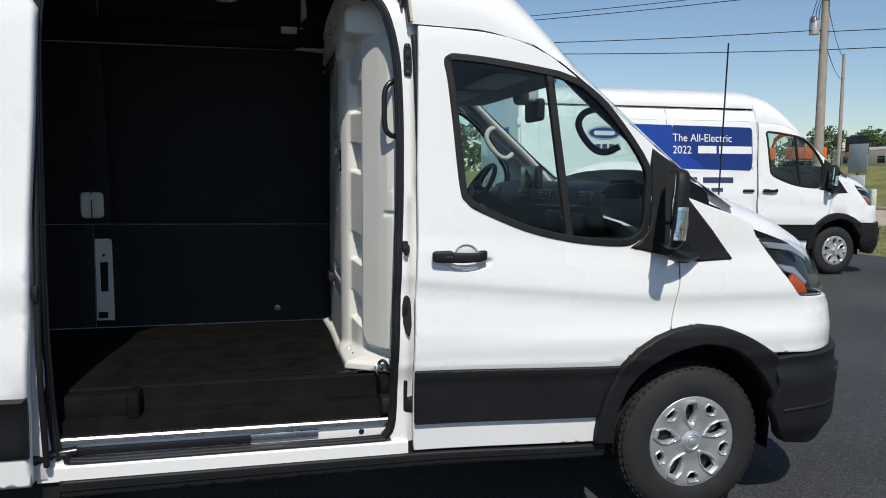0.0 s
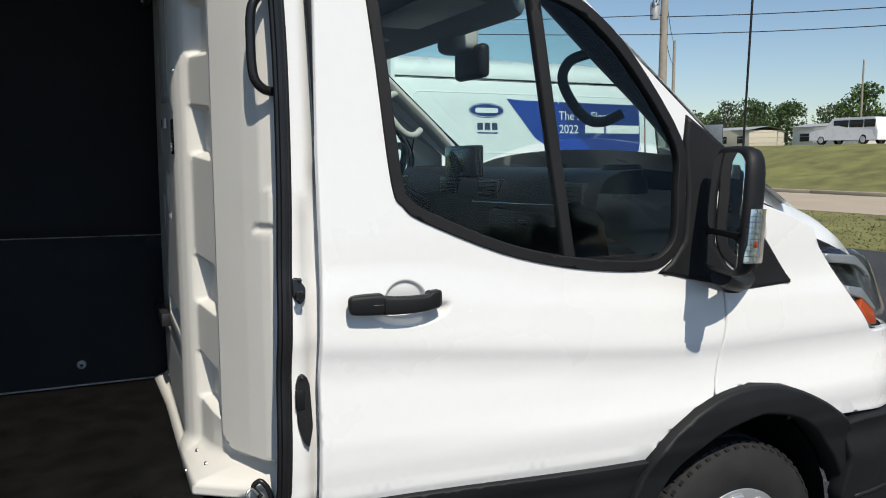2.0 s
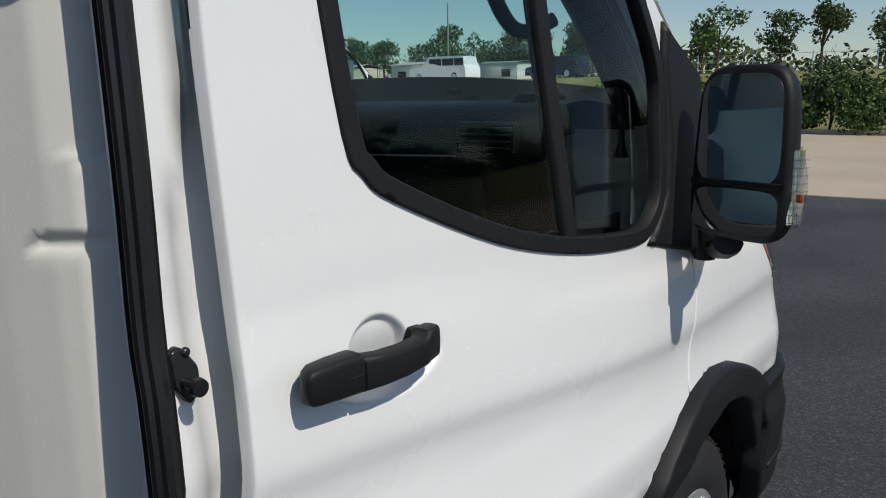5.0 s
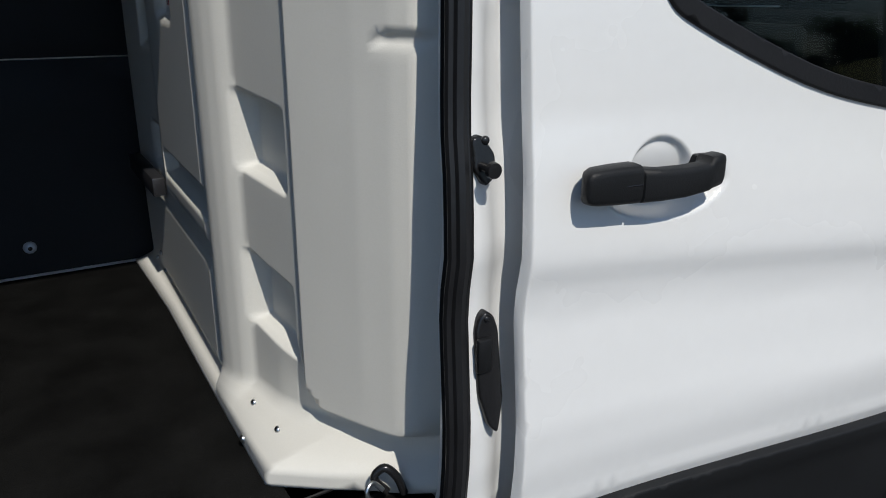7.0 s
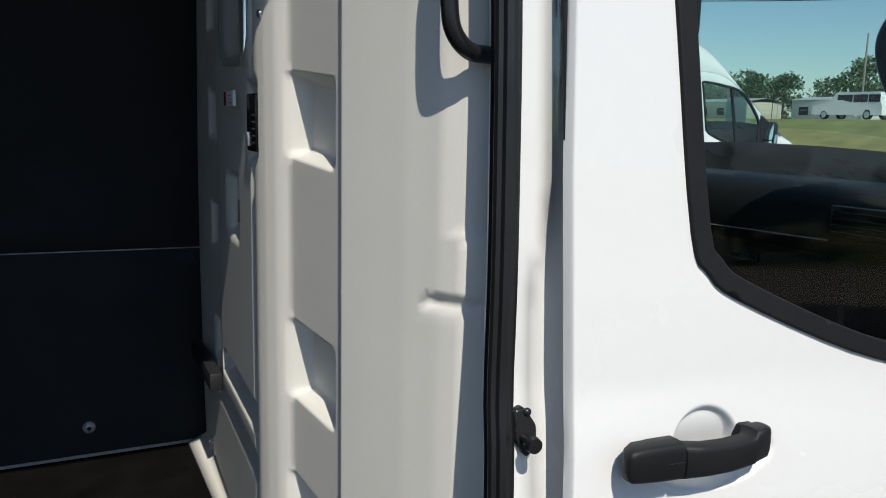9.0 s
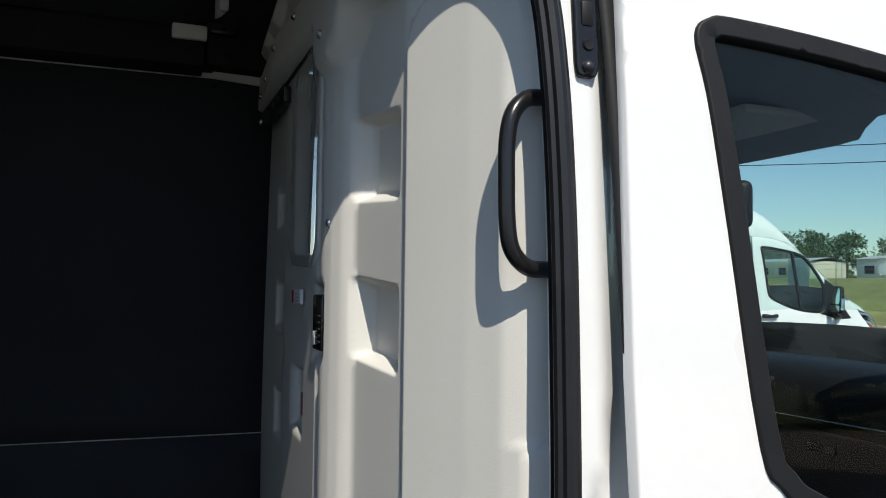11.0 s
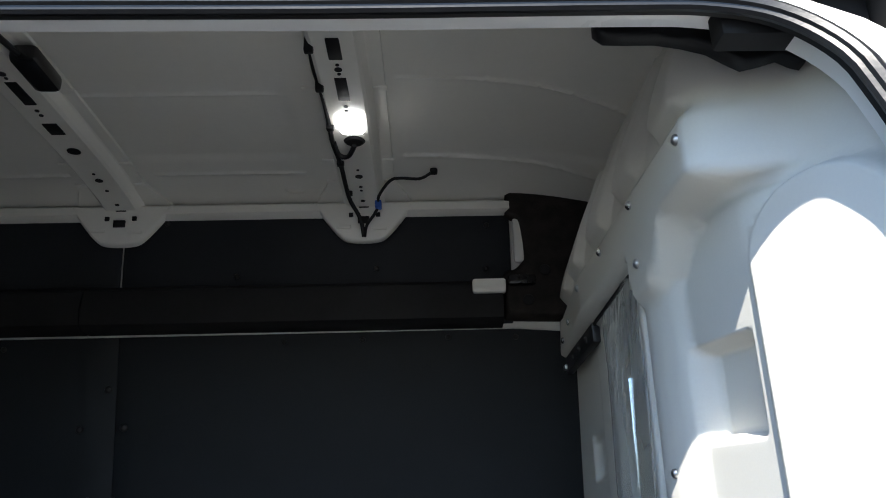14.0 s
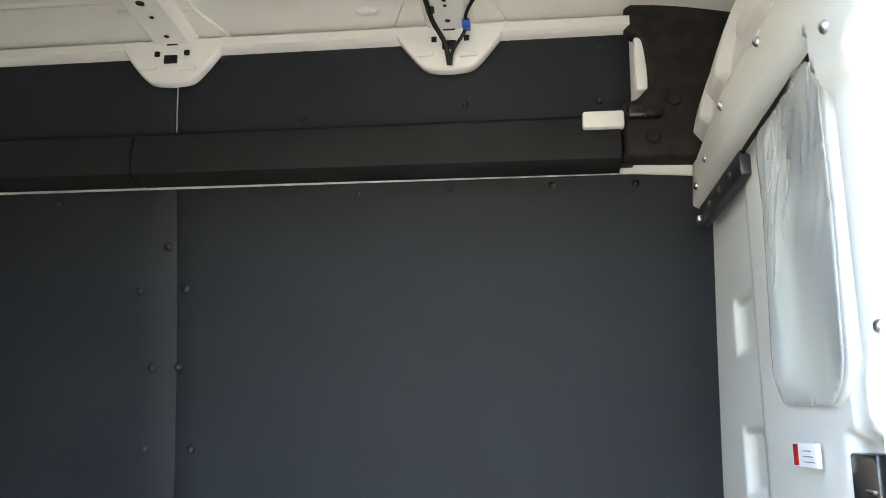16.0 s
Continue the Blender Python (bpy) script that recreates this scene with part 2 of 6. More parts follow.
def box(name, lo, hi, material, parent=None, label="", r=0.004, seg=2):
    return part(name, box_bm(lo, hi, min(r, 0.45 * min(abs(hi[i] - lo[i]) for i in range(3))), seg), material, parent, label)


def tube(name, pts, radius, material, parent=None, label="", seg=10, flat=None, closed=False, n=5):
    """A round bar along a smooth line; flat: (wide, high) for an oval section."""
    line = [Vector(p) for p in spline(pts, n, closed)] if n > 1 else [Vector(p) for p in pts]
    verts, faces = [], []
    up = Vector((0, 0, 1))
    k = len(line)
    prev = None
    for i, p in enumerate(line):
        d = (line[(i + 1) % k] if closed or i + 1 < k else p) - (line[i - 1] if closed or i else p)
        d.normalize()
        if prev is None:
            prev = d.cross(up) if abs(d.z) < 0.9 else d.cross(Vector((0, 1, 0)))
        a = (prev - d * prev.dot(d)).normalized()
        prev = a
        c = a.cross(d)
        w, h = flat or (radius, radius)
        for j in range(seg):
            t = 2 * math.pi * j / seg
            verts.append(p + a * (w * math.cos(t)) + c * (h * math.sin(t)))
    for i in range(k if closed else k - 1):
        for j in range(seg):
            q = (i + 1) % k
            faces.append((i * seg + j, i * seg + (j + 1) % seg, q * seg + (j + 1) % seg, q * seg + j))
    if not closed:
        faces += [tuple(range(seg))[::-1], tuple((k - 1) * seg + j for j in range(seg))]
    return put(name, verts, faces, material, parent, label)


def lathe_bm(profile, seg=48, centre=(0, 0, 0), axis="y"):
    """Turns (radius, along) round an axis through the centre."""
    verts, faces, k = [], [], len(profile)
    for j in range(seg):
        t = 2 * math.pi * j / seg
        for rad, al in profile:
            a, b = rad * math.cos(t), rad * math.sin(t)
            v = {"y": (a, al, b), "x": (al, a, b), "z": (a, b, al)}[axis]
            verts.append(Vector(centre) + Vector(v))
    for j in range(seg):
        for i in range(k - 1):
            q = (j + 1) % seg
            faces.append((j * k + i, j * k + i + 1, q * k + i + 1, q * k + i))
    bm = bmesh.new()
    vs = [bm.verts.new(v) for v in verts]
    for f in faces:
        try:
            bm.faces.new([vs[i] for i in f])
        except ValueError:
            pass
    bmesh.ops.remove_doubles(bm, verts=bm.verts, dist=1e-5)
    return bm


def lathe(name, profile, material, parent=None, label="", seg=48, centre=(0, 0, 0), axis="y", edge=40):
    return part(name, lathe_bm(profile, seg, centre, axis), material, parent, label, edge=edge)


def loft(name, rows, material, parent=None, label="", closed=False, caps=False, edge=40):
    """A skin over rows of points, all of one length."""
    k = len(rows[0])
    verts = [p for row in rows for p in row]
    faces = []
    for i in range(len(rows) - 1):
        for j in range(k if closed else k - 1):
            q = (j + 1) % k
            faces.append((i * k + j, i * k + q, (i + 1) * k + q, (i + 1) * k + j))
    if caps:
        faces += [tuple(range(k)), tuple(range((len(rows) - 1) * k, len(rows) * k))[::-1]]
    ob = put(name, verts, faces, material, parent, label, edge=edge)
    bm = bmesh.new()
    bm.from_mesh(ob.data)
    bmesh.ops.recalc_face_normals(bm, faces=bm.faces)
    bm.to_mesh(ob.data)
    bm.free()
    ob.data.polygons.foreach_set("use_smooth", [True] * len(ob.data.polygons))
    ob.data.set_sharp_from_angle(angle=radians(edge))
    return ob


def words(name, text, size, place, material, parent=None, spin=(90, 0, 0), label="", wide=1.0):
    cu = bpy.data.curves.new(name, "FONT")
    cu.body, cu.size, cu.extrude, cu.fill_mode = text, size, 0.0008, "BOTH"
    tmp = bpy.data.objects.new(name + "_text", cu)
    scene.collection.objects.link(tmp)
    bpy.context.view_layer.update()
    me = bpy.data.meshes.new_from_object(tmp.evaluated_get(bpy.context.evaluated_depsgraph_get()))
    bpy.data.objects.remove(tmp)
    me.transform(pose(*place, *spin) @ Matrix.Diagonal((wide, 1, 1, 1)))
    me.materials.clear()
    me.materials.append(material)
    ob = new(name, me)
    ob.parent = parent
    if label:
        tagged(ob, label=label)
    return ob


def lerp(x, xs, ys):
    return float(np.interp(x, xs, ys))


def ease(a, b, x):
    t = min(max((x - a) / (b - a), 0.0), 1.0)
    return t * t * (3 - 2 * t)
# ---------------------------------------------------------------- the vans
MID = 4.11          # the middle plane of the near van
SIDE_Z = [0.25, 0.5, 0.70, 0.745, 0.765, 0.79, 0.83, 0.90, 1.0, 1.06, 1.10, 1.136, 1.16, 1.25, 1.32, 1.6, 1.95, 2.15, 2.25, 2.4, 2.52, 2.62]
SIDE_Y = [3.185, 3.16, 3.146, 3.130, 3.121, 3.122, 3.118, 3.119, 3.132, 3.140, 3.1395, 3.133, 3.1345, 3.146, 3.16, 3.185, 3.212, 3.232, 3.25, 3.31, 3.41, 3.55]
FZ = np.linspace(0.2, 2.62, 520)
FY = np.convolve(np.pad(np.interp(FZ, SIDE_Z, SIDE_Y), 2, mode="edge"), np.ones(5) / 5, mode="valid")


def side_y(x, z):
    """The outer skin of the side: tumblehome, the waist crease, a slight flare to the front."""
    w = ease(0.80, 0.95, z) * ease(1.38, 1.2, z) * 0.085 * min(max(x - 0.75, 0.0), 1.0)
    return lerp(z + w, FZ, FY) - 0.075 * ease(0.72, 1.70, x)


def skin(x, z, out=0.0):
    """A place on the skin. Past the corner of the nose x runs round it."""
    y = side_y(x, z) - out
    start = 2.55 - 0.4 * min(max(z - 0.95, 0), 0.4)
    if x > start:
        a = min((x - start) / 0.62, math.pi / 2)
        rest = max(0.0, x - start - 0.62 * math.pi / 2)
        return (start + (0.47 + out) * math.sin(a) + 0.03 * rest, y + (0.74 + out) * (1 - math.cos(a)) + rest, z)
    return (x, y, z)


DOOR = [(0.735, 0.388), (1.583, 0.391), (1.543, 0.43), (1.56, 0.554), (1.60, 0.665), (1.655, 0.758), (1.725, 0.822), (1.807, 0.870), (1.880, 0.888), (1.927, 1.107),
        (1.928, 1.203), (1.952, 1.50), (1.950, 1.597), (1.748, 1.761), (1.578, 1.901), (1.396, 2.048), (1.33, 2.095), (1.263, 2.130), (1.16, 2.168), (1.046, 2.188),
        (0.90, 2.20), (0.766, 2.205), (0.760, 1.9), (0.754, 1.6), (0.753, 1.32), (0.737, 1.05), (0.730, 0.77), (0.731, 0.5)]
WINDOW = spline([(0.872, 2.06), (0.885, 1.98), (0.905, 1.80), (0.933, 1.52), (0.960, 1.463), (1.012, 1.424), (1.214, 1.339), (1.386, 1.296), (1.54, 1.276), (1.668, 1.272), (1.73, 1.296), (1.775, 1.352), (1.789, 1.48),
                 (1.785, 1.628), (1.626, 1.854), (1.498, 1.973), (1.41, 2.015), (1.323, 2.038), (1.102, 2.075), (0.94, 2.092), (0.895, 2.088)], 4)
ARCH_OUT = spline([(1.540, 0.388), (1.543, 0.45), (1.56, 0.554), (1.60, 0.665), (1.655, 0.758), (1.725, 0.822), (1.807, 0.870), (1.91, 0.903), (2.028, 0.913), (2.14, 0.898), (2.236, 0.864),
                   (2.345, 0.806), (2.435, 0.735), (2.51, 0.62), (2.55, 0.515)], 3, False)
ARCH_IN = spline([(1.618, 0.388), (1.622, 0.45), (1.642, 0.555), (1.690, 0.652), (1.77, 0.733), (1.873, 0.789), (2.0, 0.82), (2.068, 0.823), (2.19, 0.792), (2.286, 0.727), (2.37, 0.64), (2.422, 0.553), (2.442, 0.515)], 3, False)
FENDER = [(1.886, 0.894), (2.028, 0.913), (2.14, 0.898), (2.236, 0.864), (2.345, 0.806), (2.415, 0.765), (2.62, 0.758), (3.1, 0.77), (3.55, 0.78), (3.55, 0.99), (3.1, 0.995), (2.77, 1.01), (2.58, 1.02), (2.552, 1.032), (2.45, 1.147), (2.323, 1.304),
          (2.30, 1.362), (2.21, 1.405), (2.09, 1.442), (1.985, 1.48), (1.975, 1.42), (1.934, 1.203), (1.933, 1.107)]
LAMP = [(2.332, 1.300), (2.46, 1.152), (2.566, 1.032), (2.64, 1.024), (2.82, 1.017), (2.86, 1.07), (2.82, 1.175), (2.68, 1.25), (2.52, 1.286)]
BUMPER = [(2.405, 0.50), (2.43, 0.62), (2.40, 0.742), (2.50, 0.752), (2.62, 0.753), (3.1, 0.765), (3.56, 0.775), (3.56, 0.30), (3.1, 0.29), (2.72, 0.29), (2.52, 0.318), (2.462, 0.37)]
ROOF_X = [-2.85, 0.55, 0.80, 1.0, 1.15, 1.3, 1.45, 1.8, 2.1, 2.22]
ROOF_Z = [2.72, 2.73, 2.72, 2.68, 2.59, 2.46, 2.32, 1.97, 1.66, 1.53]
SEAM_X = [-2.85, 0.70, 0.725, 1.046, 1.263, 1.396, 1.578, 1.748, 1.952, 2.2, 2.23]
SEAM_Z = [2.412, 2.412, 2.212, 2.197, 2.139, 2.057, 1.910, 1.770, 1.604, 1.437, 1.42]
def crown(x, t):
    """The upper body at x: t runs from the door's top (0) to the middle of the roof or windscreen (1)."""
    z0, z1 = lerp(x, SEAM_X, SEAM_Z), lerp(x, ROOF_X, ROOF_Z)
    y0 = side_y(x, z0)
    k = ease(1.0, 1.6, x)
    a = t * math.pi / 2
    p = 0.95 + 0.1 * k
    return (x, y0 + (MID - y0) * (1 - math.cos(a)) ** (1.15 - 0.53 * k), z0 + (z1 - z0) * math.sin(a) ** p)


def far_side(ob, name=None):
    """The twin of a part on the other side of the van."""
    me = ob.data.copy()
    me.transform(Matrix.Translation((0, 2 * MID, 0)) @ Matrix.Diagonal((1, -1, 1, 1)))
    me.flip_normals()
    if "custom_normal" in me.attributes:
        me.attributes.remove(me.attributes["custom_normal"])
    o = new(name or ob.name.split(".")[0], me)
    o.parent = ob.parent
    for key in ("label", "kind"):
        if key in ob:
            o[key] = ob[key]
    return o


def wheel(van, x, y, side=1):
    """A wheel whose outer face looks to -y (side 1) or +y (side -1)."""
    c = (x, y + side * 0.035, 0.356)
    s = side
    tyre = lathe("tyre", [(0.205, s * 0.02), (0.214, s * 0.006), (0.235, -s * 0.004), (0.272, -s * 0.006), (0.31, s * 0.002), (0.337, s * 0.016), (0.349, s * 0.034), (0.3545, s * 0.052), (0.3545, s * 0.075), (0.347, s * 0.077), (0.347, s * 0.086),
                          (0.356, s * 0.088), (0.356, s * 0.112), (0.348, s * 0.114), (0.348, s * 0.124), (0.356, s * 0.126), (0.356, s * 0.15), (0.347, s * 0.152), (0.347, s * 0.162), (0.3545, s * 0.164), (0.353, s * 0.2), (0.32, s * 0.225), (0.25, s * 0.225), (0.2, s * 0.2)], TYRE, van, seg=72, centre=c, edge=30)
    bm = bmesh.new()
    for j in range(56):                                   # shoulder lugs
        t = 2 * math.pi * j / 56
        for rad, al, w, h, d in ((0.3515, 0.046, 0.024, 0.008, 0.03), (0.341, 0.024, 0.016, 0.005, 0.02), (0.3545, 0.1, 0.022, 0.009, 0.022), (0.3545, 0.138, 0.022, 0.009, 0.022)):
            m = Matrix.Translation(c) @ Matrix.Rotation(-t - 0.03 * (j % 2) * (al > 0.08), 4, "Y") @ Matrix.Translation((rad, s * al, 0)) @ Matrix.Diagonal((h, d, w, 1))
            bmesh.ops.create_cube(bm, size=1, matrix=m)
    part("tread", bm, TYRE, tyre, smooth=False, kind="stuff")
    bm = lathe_bm([(0.0, s * 0.045), (0.2, s * 0.05), (0.207, s * 0.03)], 40, c)
    rim = part("wheel_disc", bm, GLOSSBLACK, van, "black wheel disc behind the cover")
    # silver cover: a dished plate with five long slots and five corner holes, and a round hub
    def polar(pts, turn):
        return [(r * math.cos(turn + w / r), r * math.sin(turn + w / r)) for r, w in pts]
    slots, corners, vees = [], [], []
    for j in range(5):
        t = 2 * math.pi * j / 5 + math.pi / 2 + (0.06 if side == 1 else 0.4)
        slots.append(rounded(polar([(0.088, -0.007), (0.122, -0.025), (0.150, -0.028), (0.178, -0.020), (0.178, 0.020), (0.150, 0.028), (0.122, 0.025), (0.088, 0.007)], t), 0.004))
        corners.append(rounded(polar([(0.150, -0.010), (0.166, -0.027), (0.188, -0.022), (0.188, 0.022), (0.166, 0.027), (0.150, 0.010)], t + math.pi / 5), 0.004))
        vees.append(rounded(polar([(0.060, -0.006), (0.118, -0.036), (0.160, -0.040), (0.203, -0.022), (0.203, 0.022), (0.160, 0.040), (0.118, 0.036), (0.060, 0.006)], t), 0.005))
    disc = [(0.214 * math.cos(t), 0.214 * math.sin(t)) for t in np.linspace(0, 2 * math.pi, 60, endpoint=False)]
    def dish(u, v, out=0.0):
        r = math.hypot(u, v)
        return (c[0] + u, c[1] + s * (lerp(r, [0.0, 0.05, 0.09, 0.14, 0.19, 0.214], [0.004, 0.006, 0.012, 0.006, 0.0, 0.004]) - out), c[2] + v)
    cov = sheet("wheel_cover", disc, dish, SILVER, van, "silver slotted wheel cover", holes=slots + corners, step=0.03, r=0.003, thick=0.03, back=(0, s, 0))
    for h, v_ in zip(slots, vees):
        sheet("slot_rim", v_, lambda u, v: dish(u, v, 0.010), SILVER, cov, holes=[inset(h, -0.003)], step=0.014, r=0.006, thick=0.018, back=(0, s, 0))
    for h in corners:
        sheet("window_rim", inset(h, -0.009), lambda u, v: dish(u, v, 0.006), SILVER, cov, holes=[inset(h, -0.001)], step=0.014, r=0.004, thick=0.014, back=(0, s, 0))
    lathe("hub_cap", [(0.0, -s * 0.005), (0.026, -s * 0.005), (0.03, s * 0.001), (0.036, -s * 0.003), (0.050, s * 0.003), (0.054, s * 0.012)], SILVER, cov, seg=36, centre=c)
    lathe("badge", [(0.0, -s * 0.0075), (0.018, -s * 0.0075), (0.02, -s * 0.006)], SILVER, cov, seg=24, centre=c)
    return tyre


def van_body(van, near):
    """Skin, glass and running gear of one van; near: with the load bay open."""
    step = 0.03 if near else 0.09
    th = 0.02
    # front door of this side and of the far side
    def cup(x, z):                                        # the recess behind the door handle
        up = z > 1.230
        d = math.sqrt(((x - (0.957 if up else 0.965)) / (0.058 if up else 0.118)) ** 2 + ((z - 1.230) / (0.056 if up else 0.060)) ** 2)
        wide = ease(0.045, 0.066, abs(x - 0.957)) * ease(1.200, 1.232, z)
        return (0.010 + 0.020 * ease(1.275, 1.20, z)) * ease(1.0, 0.80 if up else 0.72, d) * (1 - wide)
    ex = [((0.957 if math.sin(t) > 0 else 0.965) + (0.058 if math.sin(t) > 0 else 0.118) * a * math.cos(t), 1.230 + (0.056 if math.sin(t) > 0 else 0.060) * a * math.sin(t)) for a in (0.3, 0.5, 0.62, 0.72, 0.78, 0.83, 0.88, 0.93, 0.97, 1.0, 1.04, 1.1) for t in np.arange(0, 6.28, 0.11)] if near else []
    if near:                                              # finer mesh along the crease and the lower lip
        ex += [(x, zc - 0.085 * (x - 0.75)) for x in np.arange(0.745, 1.91, 0.028) for zc in (1.16, 1.146, 1.136, 1.126, 1.112, 1.096)]
        ex += [(x, zc) for x in np.arange(0.74, 1.60, 0.028) for zc in (0.80, 0.785, 0.772, 0.76)]
    door = sheet("front_door", DOOR, lambda u, v: (skin(u, v)[0], skin(u, v)[1] + cup(u, v), v), PAINT, van, "white front door with a black lower cladding", holes=[inset(WINDOW, 0.017)], step=step, r=0.0035, extra=ex)
    clad = sheet("door_cladding", rounded([(0.733, 0.512), (1.551, 0.512), (1.570, 0.60), (1.63, 0.72), (1.645, 0.743), (0.731, 0.751)], 0.010), lambda u, v: (u, side_y(u, min(v, 0.735)) - 0.024, v), CLAD, door, "black moulded door cladding", step=step, r=0.005, thick=0.04)
    band = WINDOW
    hole = inset(WINDOW, 0.030)
    trim = sheet("window_trim", band, lambda u, v: skin(u, v, 0.007), RUBBER, door, "black rubber window surround", holes=[hole], step=0.02 if near else 0.06, r=0.003, thick=0.025)
    glass = sheet("window_glass", inset(WINDOW, 0.026), lambda u, v: skin(u, v, -0.008), GLASS, door, "green tinted window glass", step=0.08, r=0, thick=0.0005)
    glass.visible_shadow = False
    post = sheet("window_divider", [(1.396, 1.298), (1.430, 1.294), (1.345, 2.022), (1.311, 2.027)], lambda u, v: skin(u, v, 0.003), RUBBER, door, "black window divider bar", step=0.05, r=0.005)
    sail = sheet("mirror_sail", [(1.69, 1.262), (1.925, 1.212), (1.935, 1.30), (1.950, 1.50), (1.940, 1.60), (1.80, 1.70), (1.789, 1.63), (1.793, 1.48), (1.778, 1.35), (1.735, 1.292)], lambda u, v: skin(u, v, 0.012 + 0.02 * ease(1.75, 1.95, u)), CLAD, door, "black moulded mirror mount", step=0.025, r=0.01)
    cowl = sheet("cowl_trim", rounded([(1.945, 1.205), (2.027, 1.195), (2.199, 1.203), (2.10, 1.33), (1.968, 1.487), (1.955, 1.40)], 0.012), lambda u, v: skin(u, v, 0.010), CLAD, van, "black moulded cowl corner", step=0.03, r=0.008)
    fender = sheet("front_wing", FENDER, lambda u, v: skin(u, v), PAINT, van, "white front wing running into the nose", step=step * 1.2, r=0.0035)
    sheet("wing_gap", [(1.874, 0.885), (1.898, 0.897), (1.943, 1.107), (1.945, 1.203), (1.972, 1.46), (1.950, 1.47), (1.920, 1.203), (1.917, 1.107)], lambda u, v: skin(u, v, -0.010), RUBBER, van, "dark joint between door and wing", step=0.05, r=0, thick=0.004)
    arch_pts = ARCH_OUT + ARCH_IN[::-1]
    arch = sheet("arch_cladding", arch_pts, lambda u, v: skin(u, v, 0.044 - 0.010 * ease(0.6, 0.9, v)), CLAD, van, "black moulded wheel arch", step=step * 0.8, r=0.009, thick=0.06)
    lamp = sheet("headlight", LAMP, lambda u, v: skin(u, v, 0.004), CLEAR, van, "clear headlight with an amber corner", step=0.05, r=0.012, thick=0.01)
    bowl = sheet("lamp_bowl", inset(LAMP, 0.004), lambda u, v: skin(u, v, -0.05), GLOSSBLACK, lamp, step=0.06, r=0)
    sheet("amber_reflector", [(2.51, 1.095), (2.57, 1.038), (2.65, 1.032), (2.62, 1.085), (2.54, 1.125)], lambda u, v: skin(u, v, -0.012), AMBER, lamp, "amber side reflector", step=0.04, r=0.004)
    for strip in ([(2.365, 1.278), (2.56, 1.262), (2.72, 1.205), (2.71, 1.180), (2.55, 1.232), (2.395, 1.248)], [(2.455, 1.172), (2.56, 1.158), (2.66, 1.085), (2.635, 1.075), (2.545, 1.125), (2.475, 1.142)]):
        sheet("lamp_chrome", strip, lambda u, v: skin(u, v, -0.012), SILVER, lamp, "bright lamp reflector", step=0.03, r=0.004)
    bumper = sheet("front_bumper", BUMPER, lambda u, v: skin(u, v, 0.034 + 0.031 * ease(0.75, 0.62, v) - 0.05 * ease(0.42, 0.29, v)), CLAD, van, "black moulded front bumper", step=step, r=0.008, thick=0.05)
    sheet("bumper_rib", [(2.46, 0.50), (2.60, 0.512), (2.9, 0.515), (2.9, 0.497), (2.60, 0.494), (2.46, 0.484)], lambda u, v: skin(u, v, 0.072), CLAD, bumper, "raised bumper edge", step=0.05, r=0.006)
    sheet("fog_lamp", [(2.86, 0.58), (2.95, 0.58), (2.94, 0.68), (2.87, 0.66)], lambda u, v: skin(u, v, 0.068), GLOSSBLACK, bumper, "dark fog lamp recess", step=0.05, r=0.004)
    rock = sheet("rocker_trim", [(-0.68, 0.305), (1.6, 0.318), (1.6, 0.378), (-0.68, 0.375)], lambda u, v: (u, side_y(u, 0.4) - 0.006 + 0.1 * (0.378 - v) * (v < 0.34), v), CLAD, van, "black moulded sill step", step=0.05, r=0.008, thick=0.1)
    sheet("rocker_groove", [(-0.68, 0.338), (1.59, 0.350), (1.59, 0.354), (-0.68, 0.342)], lambda u, v: (u, side_y(u, 0.4) - 0.0085, v), RUBBER, rock, step=0.2, r=0, thick=0.004)
    # roof, pillars and windscreen
    xs = list(np.arange(-2.85, 0.6, 0.25)) + [0.66, 0.70, 0.7125, 0.725, 0.74, 0.78, 0.84] + list(np.arange(0.9, 2.23, 0.06))
    ts = list(np.linspace(0, 0.35, 8)) + list(np.linspace(0.42, 1, 8))
    shell = []
    for x in xs:
        k = ease(1.36, 1.42, x)
        shell.append([crown(x, t * (1 - k) + k * 0.16 * t) for t in ts])
    loft("roof", shell, PAINT, van, "white roof with the front pillars")
    strip = [[Vector(crown(x, t)) + Vector((0, -0.002, 0.003)) for t in (0.16, 0.175, 0.19, 0.205)] for x in xs if 1.39 < x < 2.13]
    loft("pillar_seal", strip, RUBBER, van, "black windscreen seal")
    wind = [[crown(x, t) for t in np.linspace(0.16, 1, 12)] for x in xs if 1.36 < x < 2.13]
    half = loft("windscreen", wind, SHIELD, van, "clear windscreen half")
    half.visible_shadow = False
    hood = []
    for x in np.linspace(2.1, 3.02, 16):
        z0, z1 = lerp(x, [2.1, 2.2, 2.3, 2.6, 2.85, 3.02], [1.455, 1.415, 1.35, 1.258, 1.14, 1.0]), lerp(x, [2.1, 2.2, 2.4, 2.75, 2.95, 3.02], [1.615, 1.58, 1.505, 1.362, 1.185, 1.02])
        y0 = lerp(x, [2.2, 2.5, 2.8, 3.02], [3.13, 3.18, 3.32, 3.6])
        hood.append([(x, y0 + (MID - y0) * (1 - math.cos(a)), z0 + (z1 - z0) * math.sin(a) ** 0.8) for a in np.linspace(0, math.pi / 2, 9)])
    loft("bonnet", hood, PAINT, van, "white bonnet")
    # body behind the front door
    wheel(van, 2.03, 3.05)
    wheel(van, -1.72, 3.07)
    van_children = [o for o in van.children if o.name.split(".")[0] not in ("tyre", "wheel_disc", "wheel_cover")]
    twins = {}
    for o in van_children:
        twins[o] = far_side(o)
